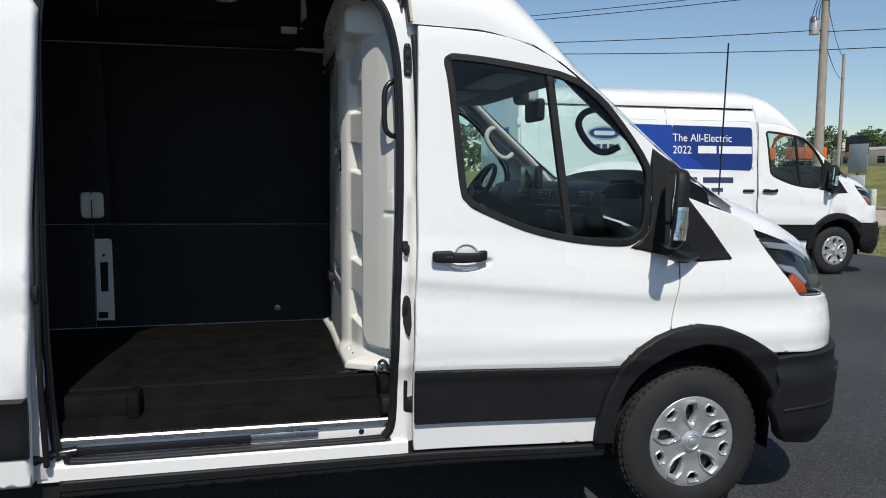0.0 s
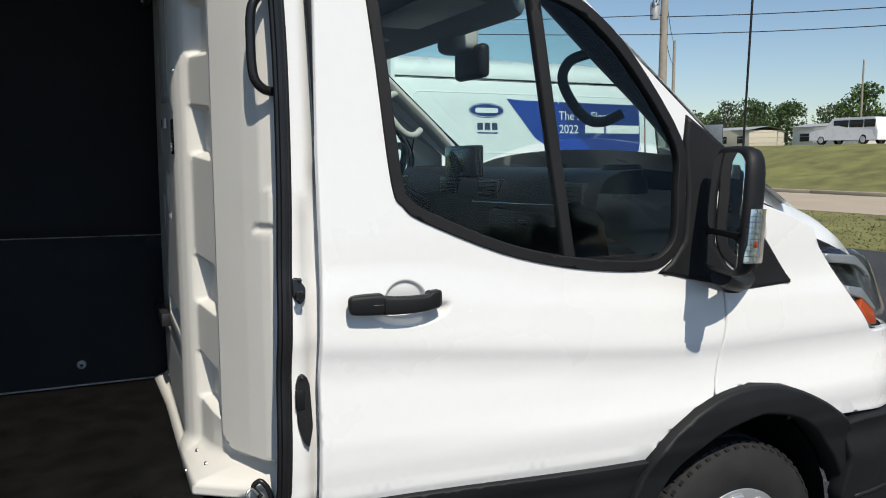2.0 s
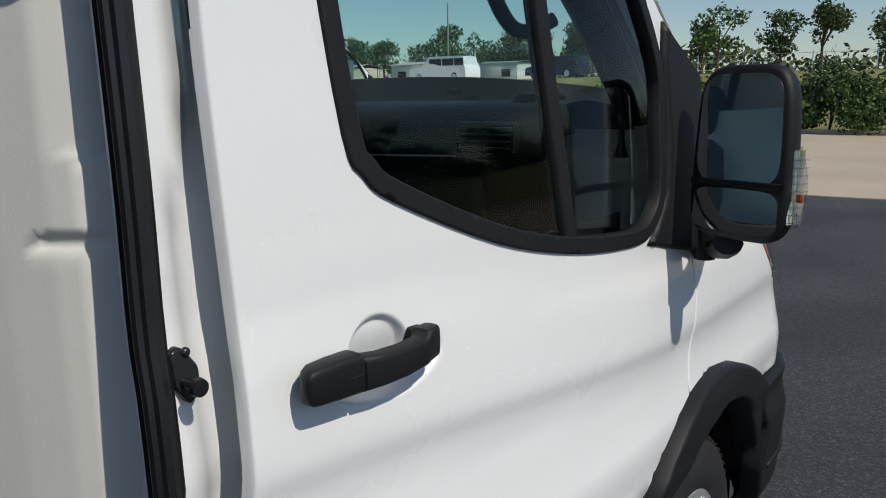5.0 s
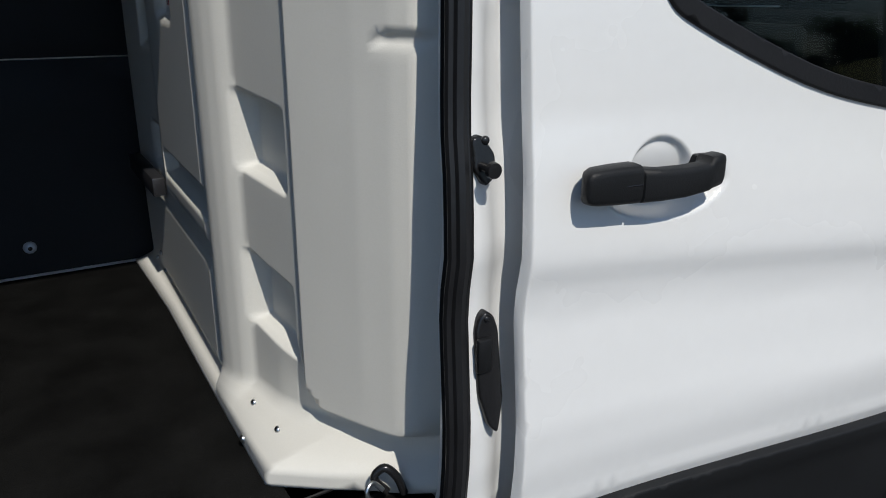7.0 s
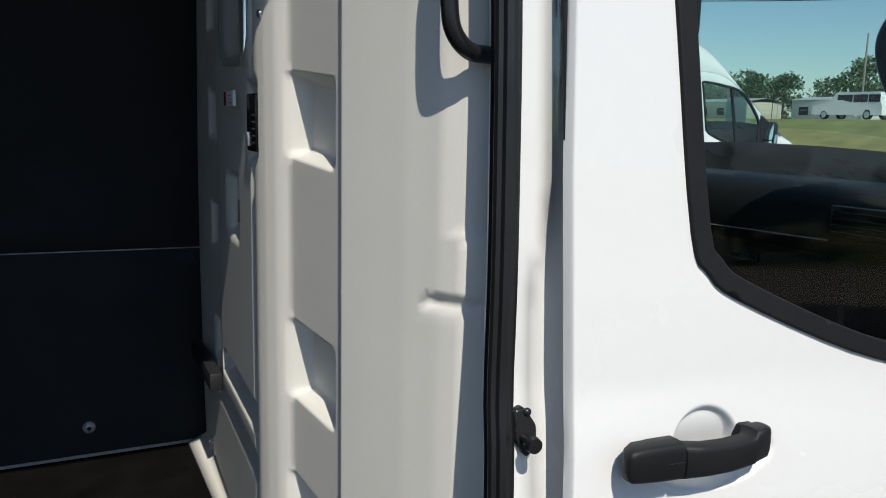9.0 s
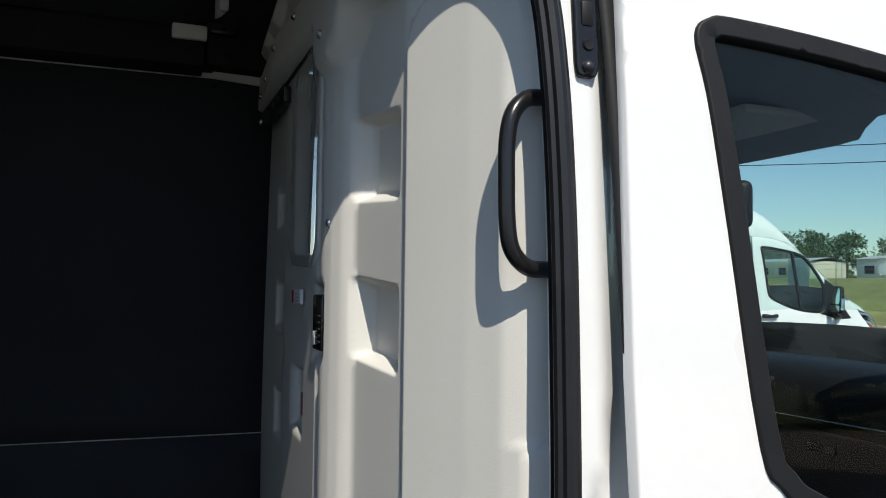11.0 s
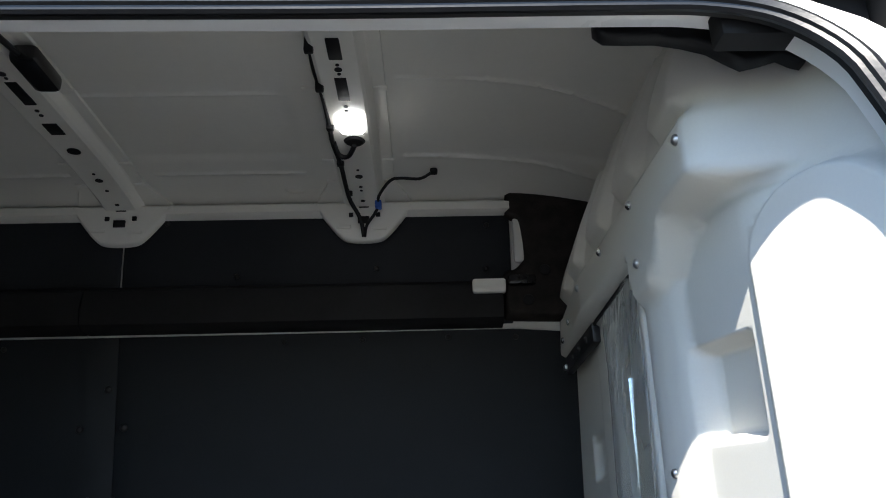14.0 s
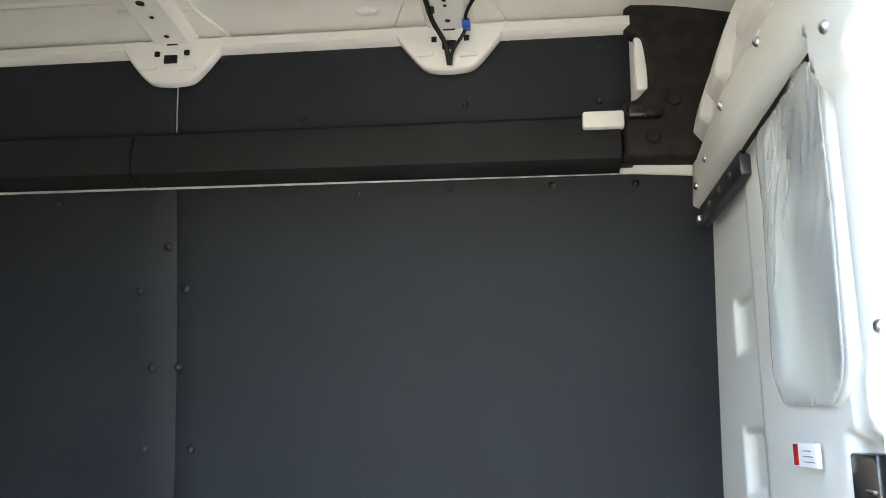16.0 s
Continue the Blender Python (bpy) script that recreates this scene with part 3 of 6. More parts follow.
    for o in van_children:
        for c in o.children:
            t = far_side(c)
            t.parent = twins[o]
            if c.material_slots[0].material in (GLASS, SHIELD):
                t.visible_shadow = False
    for o in (twins[half],):
        o.visible_shadow = False
    wheel(van, 2.03, 2 * MID - 3.05, -1)
    wheel(van, -1.72, 2 * MID - 3.07, -1)
    loft("underbody", [[(x, 3.2, z) for z in (0.3, 0.42)] + [(x, 2 * MID - 3.2, z) for z in (0.42, 0.3)] for x in (-2.8, 1.5)], RUBBER, van, "dark underside", closed=True, caps=True)
    loft("wheel_housing", [[(2.03 + 0.43 * math.cos(a), y, 0.37 + 0.45 * math.sin(a)) for a in np.linspace(-0.2, math.pi + 0.2, 14)] for y in (3.12, 3.45)], RUBBER, van, "dark wheel housing")
    box("engine_bay", (1.62, 3.46, 0.3), (2.75, 4.76, 1.1), RUBBER, van, "dark engine bay block", r=0.05)
    return door


def door_handle(door, material):
    """The pull handle of the front door, with its key cover."""
    def at(x, z, out):
        return Vector((x, side_y(x, z) - out, z))
    sq = lambda v: math.copysign(abs(v) ** 0.45, v)
    rows = []
    for x, lo, hi, inner, outer in ((0.801, 1.230, 1.246, 0.029, 0.036), (0.803, 1.221, 1.254, 0.024, 0.040), (0.809, 1.2155, 1.2585, 0.016, 0.042), (0.822, 1.2130, 1.2605, 0.008, 0.043), (0.85, 1.2110, 1.2615, 0.006, 0.044), (0.8835, 1.2100, 1.2615, 0.006, 0.045), (0.8845, 1.2115, 1.2600, 0.006, 0.0425), (0.8865, 1.2115, 1.2590, 0.008, 0.0425), (0.8875, 1.2100, 1.2560, 0.012, 0.045),
                                    (0.92, 1.2095, 1.2525, 0.018, 0.047), (0.96, 1.2100, 1.2515, 0.018, 0.047), (0.995, 1.2125, 1.2520, 0.014, 0.044), (1.003, 1.2130, 1.2535, 0.008, 0.043), (1.007, 1.2140, 1.2600, 0.006, 0.042), (1.028, 1.2170, 1.2615, 0.006, 0.038), (1.037, 1.2200, 1.2590, 0.006, 0.031), (1.041, 1.2270, 1.2520, 0.006, 0.018)):
        zc, h = (lo + hi) / 2, (hi - lo) / 2
        rows.append([at(x, zc, (inner + outer) / 2) + Vector((0, -(outer - inner) / 2 * sq(math.cos(t)), h * sq(math.sin(t)))) for t in np.linspace(0, 2 * math.pi, 20, endpoint=False)])
    h = loft("door_handle", rows, CLAD, door, "black door pull handle", closed=True, caps=True, edge=50)
    box("end_pad", at(0.832, 1.222, 0.014), at(0.872, 1.252, -0.012), CLAD, h)
    box("end_pad", at(1.008, 1.224, 0.014), at(1.033, 1.256, -0.012), CLAD, h)
    tube("key_cover_joint", [at(0.803, 1.2365, 0.026), at(0.84, 1.2365, 0.0408), at(0.883, 1.2365, 0.0452)], 0.0010, GLOSSBLACK, h, seg=6)
    return h


def door_mirror(door, material):
    """The folding mirror: housing, two glasses, lamp and arm."""
    ax, front = Vector((0.31, 0.951, 0)), Vector((0.951, -0.31, 0))      # across the glass (outer to inner), and forwards
    mid = Vector((1.795, 2.940, 1.441))
    def at(u, v, out):
        """u across (-1 outer, 1 inner), v up (-1, 1), out: forwards from the glass."""
        low = (1 - v) / 2
        return mid + ax * (u * 0.101 + (u + 1) * 0.014 * low) + front * out + Vector((-0.032, -0.014, 0)) * low + Vector((0.016, 0.007, 0)) + Vector((0, 0, 0.170 * v))
    sq = lambda v, e=0.42: math.copysign(abs(v) ** e, v)
    rows = []
    for out, k in ((-0.004, 0.90), (0.0, 0.965), (0.010, 1.0), (0.026, 0.985), (0.044, 0.92), (0.055, 0.80), (0.060, 0.55)):
        rows.append([at(k * sq(math.cos(t)), (1 - (1 - k) * 0.5) * sq(math.sin(t)), out) for t in np.linspace(0, 2 * math.pi, 36, endpoint=False)])
    head = loft("mirror_housing", rows, CLAD, door, "black door mirror housing", closed=True, caps=True, edge=50)
    def oval(c, w, h, e=0.4):
        return [(c[0] + w * sq(math.cos(t), e), c[1] + h * sq(math.sin(t), e)) for t in np.linspace(0, 2 * math.pi, 36, endpoint=False)]
    f = lambda out: (lambda u, v: at(u, v, -0.004 - out))
    sheet("mirror_glass", oval((0.0, 0.28), 0.86, 0.62), f(0.003), MIRROR, head, "flat mirror glass", step=0.4, r=0, thick=0.003, back=tuple(front))
    sheet("wide_glass", oval((0.0, -0.645), 0.84, 0.25), f(0.003), MIRROR, head, "small wide-angle mirror glass", step=0.4, r=0, thick=0.003, back=tuple(front))
    loft("glass_bar", [[at(u, -0.335 + dv, -0.004 - o) for dv, o in ((-0.04, 0.0), (-0.03, 0.009), (0.03, 0.009), (0.04, 0.0))] for u in (-0.9, 0.0, 0.9)], CLAD, head)
    # side lamp wrapped round the outer edge
    lens = []
    for v in np.linspace(-0.80, 0.10, 9):
        w = 0.9 * math.sin(math.pi * (0.15 + 0.70 * (v + 0.80) / 0.90))
        lens.append([at(-0.90 - 0.24 * w * math.sin(t), v, 0.03 - 0.034 * w * math.cos(t)) for t in np.linspace(0, math.pi, 12)])
    lamp = loft("side_lamp", lens, CLEAR, head, "clear side repeater lamp")
    rows = [[at(-0.93 - 0.10 * math.sin(t), v, 0.03 - 0.026 * math.cos(t)) for t in np.linspace(0.2, math.pi - 0.2, 18)] for v in np.linspace(-0.74, 0.06, 14)]
    loft("lamp_reflector", rows, CHROME, head, "bright lamp reflector")
    part("lamp_bulb", lathe_bm([(0.0, -0.009), (0.0035, -0.007), (0.005, 0.0), (0.0035, 0.007), (0.0, 0.009)], 16, tuple(at(-1.06, -0.46, 0.028)), "z"), AMBER, head, "amber lamp bulb")
    for k in range(9):
        v = -0.72 + 0.085 * k
        tube("lamp_ridge", [at(-0.90 - 0.235 * math.sin(t), v, 0.03 - 0.031 * math.cos(t)) for t in (0.35, 0.8, 1.3, 1.8)], 0.0012, CLEAR, head, seg=5, n=1)
    tube("mirror_arm", [(1.80, 2.96, 1.262), (1.87, 2.99, 1.238), (1.94, 3.03, 1.225), (2.01, 3.08, 1.23)], 0.03, CLAD, door, "black mirror arm", flat=(0.03, 0.024))
    lathe("mirror_pivot", [(0, -0.03), (0.022, -0.028), (0.03, -0.01), (0.03, 0.05)], CLAD, door, "black mirror pivot", seg=20, centre=(1.93, 3.05, 1.225), axis="z")
    return head


near_van = thing("cargo_van", "white panel van with its sliding side door open", "van")
front_door = van_body(near_van, True)
door_handle(front_door, CLAD)
door_mirror(front_door, CLAD)
tube("aerial", [(2.353, 3.45, 1.42), (2.365, 3.45, 1.82), (2.378, 3.45, 2.235)], 0.004, RUBBER, near_van, "thin black whip aerial", n=3)
lathe("aerial_base", [(0.0, 0.10), (0.008, 0.10), (0.01, 0.04), (0.022, 0.0)], RUBBER, near_van, "black aerial base", seg=16, centre=(2.353, 3.45, 1.375), axis="z")
# ---------------------------------------------------------------- rear body and load bay of the near van
sheet("rear_side", [(-2.85, 0.385), (-0.72, 0.385), (-0.72, 2.395), (-2.85, 2.395)], lambda u, v: skin(u, v), PAINT, near_van, "white rear side panel", step=0.2)
sheet("far_side_panel", [(-2.85, 0.385), (0.72, 0.385), (0.72, 2.4), (-2.85, 2.4)], lambda u, v: (u, 2 * MID - side_y(u, v), v), PAINT, near_van, "white far side panel", step=0.2, back=(0, -1, 0))
SLIDE = [(-0.69, 2.19), (-0.705, 1.8), (-0.728, 1.387), (-0.735, 1.05), (-0.748, 0.76), (-0.758, 0.503), (-0.758, 0.395), (-1.3, 0.39), (-1.97, 0.39), (-1.99, 1.3), (-1.95, 2.24), (-1.3, 2.25), (-0.72, 2.24)]
slide = sheet("sliding_door", SLIDE, lambda u, v: (u, side_y(u, v) - 0.095, v), PAINT, near_van, "white sliding door slid fully back", step=0.06, r=0.012, thick=0.05)
sheet("door_cladding", [(-0.756, 0.512), (-0.748, 0.752), (-1.97, 0.756), (-1.97, 0.512)], lambda u, v: (u, side_y(u, v) - 0.11, v), CLAD, slide, "black moulded door cladding", step=0.08, r=0.012)
tube("door_edge_seal", [(-0.715, side_y(0, z) - 0.02, z) for z in (0.45, 0.9, 1.4, 1.9, 2.15)], 0.012, RUBBER, slide, "black rubber edge seal")
box("slide_lock", (-0.73, 3.09, 1.10), (-0.708, 3.125, 1.16), GLOSSBLACK, slide, "black door lock catch")
box("bay_rear_wall", (-2.85, 3.2, 0.4), (-2.82, 5.0, 2.66), INNER, near_van, "white closed rear doors", r=0.01)

FLOOR = 0.692


def jamb_y(x, z):
    return side_y(min(x, 0.72), z) + lerp(z, [0.4, 0.6, 1.3, 2.1, 2.4], [0.03, 0.045, 0.05, 0.030, 0.022])


def screw(parent, place, axis="x", r=0.007, material=None, name="rivet", s=-1):
    return lathe(name, [(0.0, s * r * 0.7), (r * 0.55, s * r * 0.6), (r * 0.95, s * r * 0.2), (r, 0.0), (r, -s * r * 0.3)], material or STEEL, parent, seg=10, centre=place, axis=axis)


# ---- frame of the side opening
OPEN = spline([(-0.70, 0.560), (-0.66, 0.470), (-0.58, 0.437), (0.0, 0.437), (0.56, 0.437), (0.618, 0.455), (0.648, 0.530), (0.656, 0.800), (0.662, 0.950), (0.668, 1.100), (0.678, 1.300), (0.686, 1.500), (0.689, 1.750), (0.686, 1.920), (0.679, 2.046), (0.668, 2.126), (0.650, 2.206), (0.620, 2.288),
               (0.566, 2.346), (0.49, 2.371), (0.38, 2.376), (0.0, 2.375), (-0.5, 2.380), (-0.62, 2.360), (-0.69, 2.283), (-0.715, 2.100), (-0.72, 1.400)], 4)
frame_outline = [(-0.80, 0.41), (0.80, 0.41), (0.80, 1.6), (0.82, 2.215), (0.705, 2.290), (0.668, 2.335), (0.606, 2.378), (0.50, 2.400), (-0.80, 2.402)]
frame_side = sheet("door_frame", frame_outline, lambda u, v: (u, jamb_y(u, v) + 0.028 * ease(lerp(v, [1.42, 1.58], [0.70, 0.742]), lerp(v, [1.42, 1.58], [0.755, 0.778]), u), v), PAINT, near_van, "white painted frame of the sliding door", holes=[inset(OPEN, -0.006)], step=0.035, r=0.006, thick=0.06)
for k, (rad, shift, out) in enumerate(((0.0085, -0.007, 0.006), (0.0105, 0.004, 0.000), (0.0075, 0.014, 0.006))):
    ln = inset(OPEN, shift)
    tube("door_seal", [(u, jamb_y(u, v) - 0.004 + out, v) for u, v in ln], rad, SEAL, near_van, "black ribbed rubber door seal", closed=True, n=1, seg=8)
# inner return of the frame behind the seal
ret = [[(u, jamb_y(u, v) + d, v) for u, v in inset(OPEN, 0.017 + 0.001 * k)] for k, d in enumerate((0.006, 0.012, 0.017))]
loft("frame_return", ret, RUBBER, near_van, "black inner edge of the door opening", closed=True)
# black channel over the opening and its end strip
loft("upper_channel", [[(x, 3.318, 2.384), (x, 3.309, 2.385), (x, 3.309, 2.394), (x, 3.322, 2.398), (x, 3.345, 2.402), (x, 3.345, 2.415), (x, 3.36, 2.420), (x, 3.36, 2.434), (x, 3.372, 2.438), (x, 3.372, 2.48), (x, 3.288, 2.482), (x, 3.280, 2.440)] for x in (-2.0, -0.5, 0.695)], TRACK, near_van, "dark upper door track", edge=20)
part("track_cover", box_bm((0.50, 3.336, 2.330), (0.696, 3.38, 2.45), 0.008), TRACK, near_van, "dark moulded end of the upper track")
box("channel_end", (0.695, 3.255, 2.285), (0.705, 3.37, 2.475), CLAD, near_van, "black end stop of the track", r=0.003)
loft("gutter_lip", [[(x, 3.322, 2.438), (x, 3.318, 2.430), (x, 3.312, 2.428), (x, 3.307, 2.432), (x, 3.305, 2.438)] for x in (-2.0, 0.5, 0.712)], mat("sealant", (0.45, 0.42, 0.33), 0.6, vary=0.2, scale=30), near_van, "pale sealed roof gutter edge")
tube("corner_weatherstrip", [(0.708, 3.262, 2.385), (0.716, 3.245, 2.30), (0.724, 3.226, 2.215)], 0.006, RUBBER, near_van, "black corner weatherstrip", flat=(0.005, 0.008))
tube("corner_bead", [(0.720, 3.258, 2.385), (0.727, 3.241, 2.30), (0.734, 3.222, 2.215)], 0.0065, MATS["sealant"], near_van, "pale sealant bead")
# striker, lock plates
def jamb_plate(name, outline, d, label):
    return sheet(name, rounded(outline, 0.006, 3), lambda u, v: (u, jamb_y(u, v) - d, v), GLOSSBLACK, near_van, label, step=0.012, r=0.003, thick=d + 0.004)


st = jamb_plate("striker", [(0.690, 1.297), (0.705, 1.300), (0.722, 1.274), (0.719, 1.246), (0.704, 1.235), (0.690, 1.257)], 0.009, "black door striker plate with a pin")
lathe("striker_pin", [(0.0, -0.036), (0.010, -0.035), (0.011, -0.028), (0.006, -0.026), (0.006, 0.0)], GLOSSBLACK, st, seg=14, centre=(0.700, jamb_y(0.70, 1.265) - 0.004, 1.262))
screw(st, (0.708, jamb_y(0.7, 1.292) - 0.009, 1.293), "y", 0.006, GLOSSBLACK)
lk = jamb_plate("lower_contact", [(0.705, 1.068), (0.716, 1.060), (0.722, 1.040), (0.724, 0.94), (0.713, 0.892), (0.700, 0.905), (0.688, 0.95), (0.688, 1.04), (0.695, 1.060)], 0.011, "black contact plate")
box("contact_block", (0.684, jamb_y(0.7, 1.0) - 0.017, 0.985), (0.706, jamb_y(0.7, 1.0) - 0.006, 1.035), CLAD, lk)
screw(lk, (0.704, jamb_y(0.7, 1.058) - 0.011, 1.058), "y", 0.005, GLOSSBLACK)
hp = jamb_plate("upper_lock_plate", [(0.708, 1.994), (0.734, 1.994), (0.740, 2.013), (0.738, 2.107), (0.730, 2.131), (0.710, 2.131), (0.704, 2.102), (0.705, 2.011)], 0.010, "black upper door lock plate")
for dz, a in ((0.055, 0.008), (-0.055, 0.009)):
    screw(hp, (0.721, jamb_y(0.716, 2.062 + dz) - 0.011, 2.062 + dz), "y", a, DARKSTEEL, "bolt")
box("lock_slot", (0.713, jamb_y(0.716, 2.08) - 0.0135, 2.062), (0.731, jamb_y(0.716, 2.08) - 0.006, 2.096), RUBBER, hp, "dark slot")
lathe("lock_hole", [(0.0, -0.002), (0.007, -0.003), (0.009, 0.0)], RUBBER, hp, seg=14, centre=(0.722, jamb_y(0.716, 2.04) - 0.0105, 2.037))
lowp = jamb_plate("lower_hinge_plate", [(0.694, 0.565), (0.710, 0.565), (0.711, 0.695), (0.694, 0.695)], 0.006, "black lower door contact")

# ---- floor, step and sill
def ribbed(name, lo, hi, z, label):
    bm = box_bm((lo[0], lo[1], z - 0.05), (hi[0], hi[1], z), 0.006)
    return part(name, bm, FLOORMAT, near_van, label)


floor_part = ribbed("load_floor", (-2.82, 3.372), (0.50, 4.72), FLOOR, "dark ribbed load floor liner")
box("floor_step_block", (-0.72, 3.29, 0.54), (-0.42, 3.40, FLOOR - 0.012), FLOORMAT, near_van, "black moulded floor end", r=0.02)
riser = loft("step_riser", [[(x, 3.376, 0.688), (x, 3.366, 0.692), (x, 3.357, 0.684), (x, 3.352, 0.62), (x, 3.345, 0.600), (x, 3.325, 0.592), (x, 3.262, 0.588), (x, 3.25, 0.582), (x, 3.246, 0.55), (x, 3.232, 0.545), (x, 3.232, 0.51)] for x in (-0.72, -0.40, 0.0, 0.4, 0.60, 0.66)], FLOORMAT, near_van, "black moulded entry step")
box("step_cheek", (-0.44, 3.25, 0.57), (-0.385, 3.38, FLOOR), FLOORMAT, near_van, "black step side", r=0.02)
box("step_cheek", (0.60, 3.262, 0.57), (0.67, 3.38, FLOOR - 0.004), FLOORMAT, near_van, "black step side", r=0.025)
bm = bmesh.new()
rng = random.Random(3)
for k in range(34):
    x0 = -0.38 + 0.96 * rng.random()
    y0 = 3.268 + 0.05 * rng.random()
    m = Matrix.Translation((x0, y0, 0.5905)) @ Matrix.Rotation(rng.uniform(-0.5, 0.1), 4, "Z") @ Matrix.Diagonal((rng.uniform(0.05, 0.14), 0.004, 0.004, 1))
    bmesh.ops.create_cube(bm, size=1, matrix=m)
    m = Matrix.Translation((-0.38 + 0.96 * rng.random(), 3.385 + 0.03 * rng.random(), FLOOR + 0.001)) @ Matrix.Rotation(rng.uniform(-0.3, 0.1), 4, "Z") @ Matrix.Diagonal((rng.uniform(0.06, 0.2), 0.005, 0.003, 1))
    bmesh.ops.create_cube(bm, size=1, matrix=m)
part("step_tread_pattern", bm, GLOSSBLACK, near_van, "raised wavy tread pattern", smooth=False, kind="stuff")
rail = loft("door_track", [[(x, 3.236, 0.535 + dz), (x, 3.212, 0.533 + dz), (x, 3.205, 0.525 + dz), (x, 3.205, 0.510 + dz), (x, 3.225, 0.500 + dz)] for x, dz in ((-0.70, 0.002), (0.0, 0.0), (0.655, -0.002))], STEEL, near_van, "bright steel lower door track")
box("track_slot", (-0.42, 3.206, 0.512), (-0.33, 3.214, 0.530), GLOSSBLACK, rail, "black roller carriage")
box("track_guide", (-0.70, 3.206, 0.462), (0.05, 3.225, 0.492), GLOSSBLACK, near_van, "black sliding door carrier rail")
box("track_guide", (0.05, 3.210, 0.47), (0.33, 3.225, 0.498), STEEL, near_van, "bright steel carrier rail")
box("track_bed", (-0.72, 3.225, 0.43), (0.67, 3.26, 0.515), PAINT, near_van, "white painted track bed")
lathe("drain_hole", [(0.0, -0.002), (0.011, -0.002), (0.012, 0.0)], RUBBER, near_van, "dark drain hole", seg=14, centre=(0.515, 3.223, 0.473))
tube("carrier_arm", [(-0.78, 3.15, 0.47), (-0.70, 3.20, 0.475), (-0.62, 3.215, 0.48)], 0.02, GLOSSBLACK, near_van, "black sliding door arm")

# ---- far wall
WALL_Z = np.linspace(0.66, 2.66, 81)
WALL_Y = np.convolve(np.pad(np.interp(WALL_Z, [0.66, 0.9, 1.3, 1.57, 1.92, 2.26, 2.42, 2.66], [4.725, 4.742, 4.748, 4.728, 4.676, 4.612, 4.578, 4.56]), 4, mode="edge"), np.ones(9) / 9, mode="valid")


def wall_at(x, z, out=0.0):
    return (x, lerp(z, WALL_Z, WALL_Y) - out, z)


sheet("inner_side", [(-2.8, 0.66), (0.6, 0.66), (0.6, 2.66), (-2.8, 2.66)], lambda u, v: wall_at(u, v, -0.012), INNER, near_van, "white inner skin of the far side", step=0.15, r=0)
G = 0.0022
for pts, lab in (([(-0.806, 0.695), (0.575, 0.695), (0.575, 1.276 - G), (-0.806, 1.288 - G)], "black lower lining panel"), ([(-0.7137, 1.287 + G), (0.575, 1.276 + G), (0.575, 2.270), (0.36, 2.284), (-0.7137, 2.281)], "black upper lining panel"),
                 ([(-2.8, 1.29 + G), (-0.7143, 1.288 + G), (-0.7143, 2.281), (-2.8, 2.28)], "black rear lining panel"), ([(-2.8, 0.695), (-0.806 - 2 * G, 0.695), (-0.806 - 2 * G, 1.288 - G), (-2.8, 1.29 - G)], "black rear lower lining panel"),
                 ([(-0.716 + G, 2.29), (0.36, 2.30), (0.36, 2.62), (-0.716 + G, 2.62)], "black top lining panel"), ([(-2.8, 2.29), (-0.716 - 2 * G, 2.29), (-0.716 - 2 * G, 2.62), (-2.8, 2.62)], "black top rear lining panel")):
    sheet("lining_panel", pts, lambda u, v: wall_at(u, v), WALLPANEL, near_van, lab, step=0.12, r=0.0015, thick=0.006)
# roof-side trunking along the wall
def trunk(x0, x1):
    return loft("wall_trunking", [[(x, 4.612, 2.288), (x, 4.560, 2.290), (x, 4.540, 2.300), (x, 4.533, 2.34), (x, 4.545, 2.395), (x, 4.572, 2.412), (x, 4.60, 2.414)] for x in np.linspace(x0, x1, 6)], TRACK, near_van, "black trunking along the wall")


trunk(-2.8, -0.80), trunk(-0.797, 0.33)
STUD = mat("stud_black", (0.012, 0.012, 0.013), 0.5, vary=0.1)
for x, z in ((-0.709, 1.862), (-0.775, 1.862), (-0.675, 1.672), (-0.79, 1.671), (-1.02, 2.255), (-0.735, 2.145), (-0.69, 2.045), (-0.806, 2.043), (-0.266, 2.259), (-0.053, 2.262), (0.18, 2.265), (0.365, 2.262), (-0.69, 1.47), (-0.81, 1.47), (-0.40, 2.44), (-0.014, 2.455), (0.29, 2.45), (0.295, 2.575), (-0.60, 2.595)):
    screw(near_van, wall_at(x, z, 0.0015), "y", 0.0105 if z < 2.2 else 0.008, STUD, "lining_stud")
screw(near_van, wall_at(0.213, 0.773), "y", 0.018, mat("pale_washer", (0.55, 0.6, 0.66), 0.4, metal=0.3), "wall_bolt")
screw(near_van, wall_at(0.213, 0.773, 0.012), "y", 0.006, RUBBER, "bolt_hole")
plate = sheet("wall_bracket", rounded([(-0.803, 0.735), (-0.706, 0.735), (-0.712, 1.19), (-0.72, 1.204), (-0.803, 1.204)], 0.008), lambda u, v: wall_at(u, v, 0.012 + 0.01 * ease(-0.73, -0.72, u)), INNER, near_van, "white slotted bracket on the far wall", holes=[rounded([(-0.778, 0.90), (-0.738, 0.90), (-0.736, 1.07), (-0.78, 1.07)], 0.006)], step=0.025, r=0.004)
box("bracket_clip", Vector(wall_at(-0.79, 0.75)) - Vector((0, 0.02, 0)), Vector(wall_at(-0.74, 0.785)) - Vector((0, 0.01, 0)), RUBBER, plate, "black clip")
screw(plate, wall_at(-0.756, 1.11, 0.013), "y", 0.008, RUBBER, "hole")
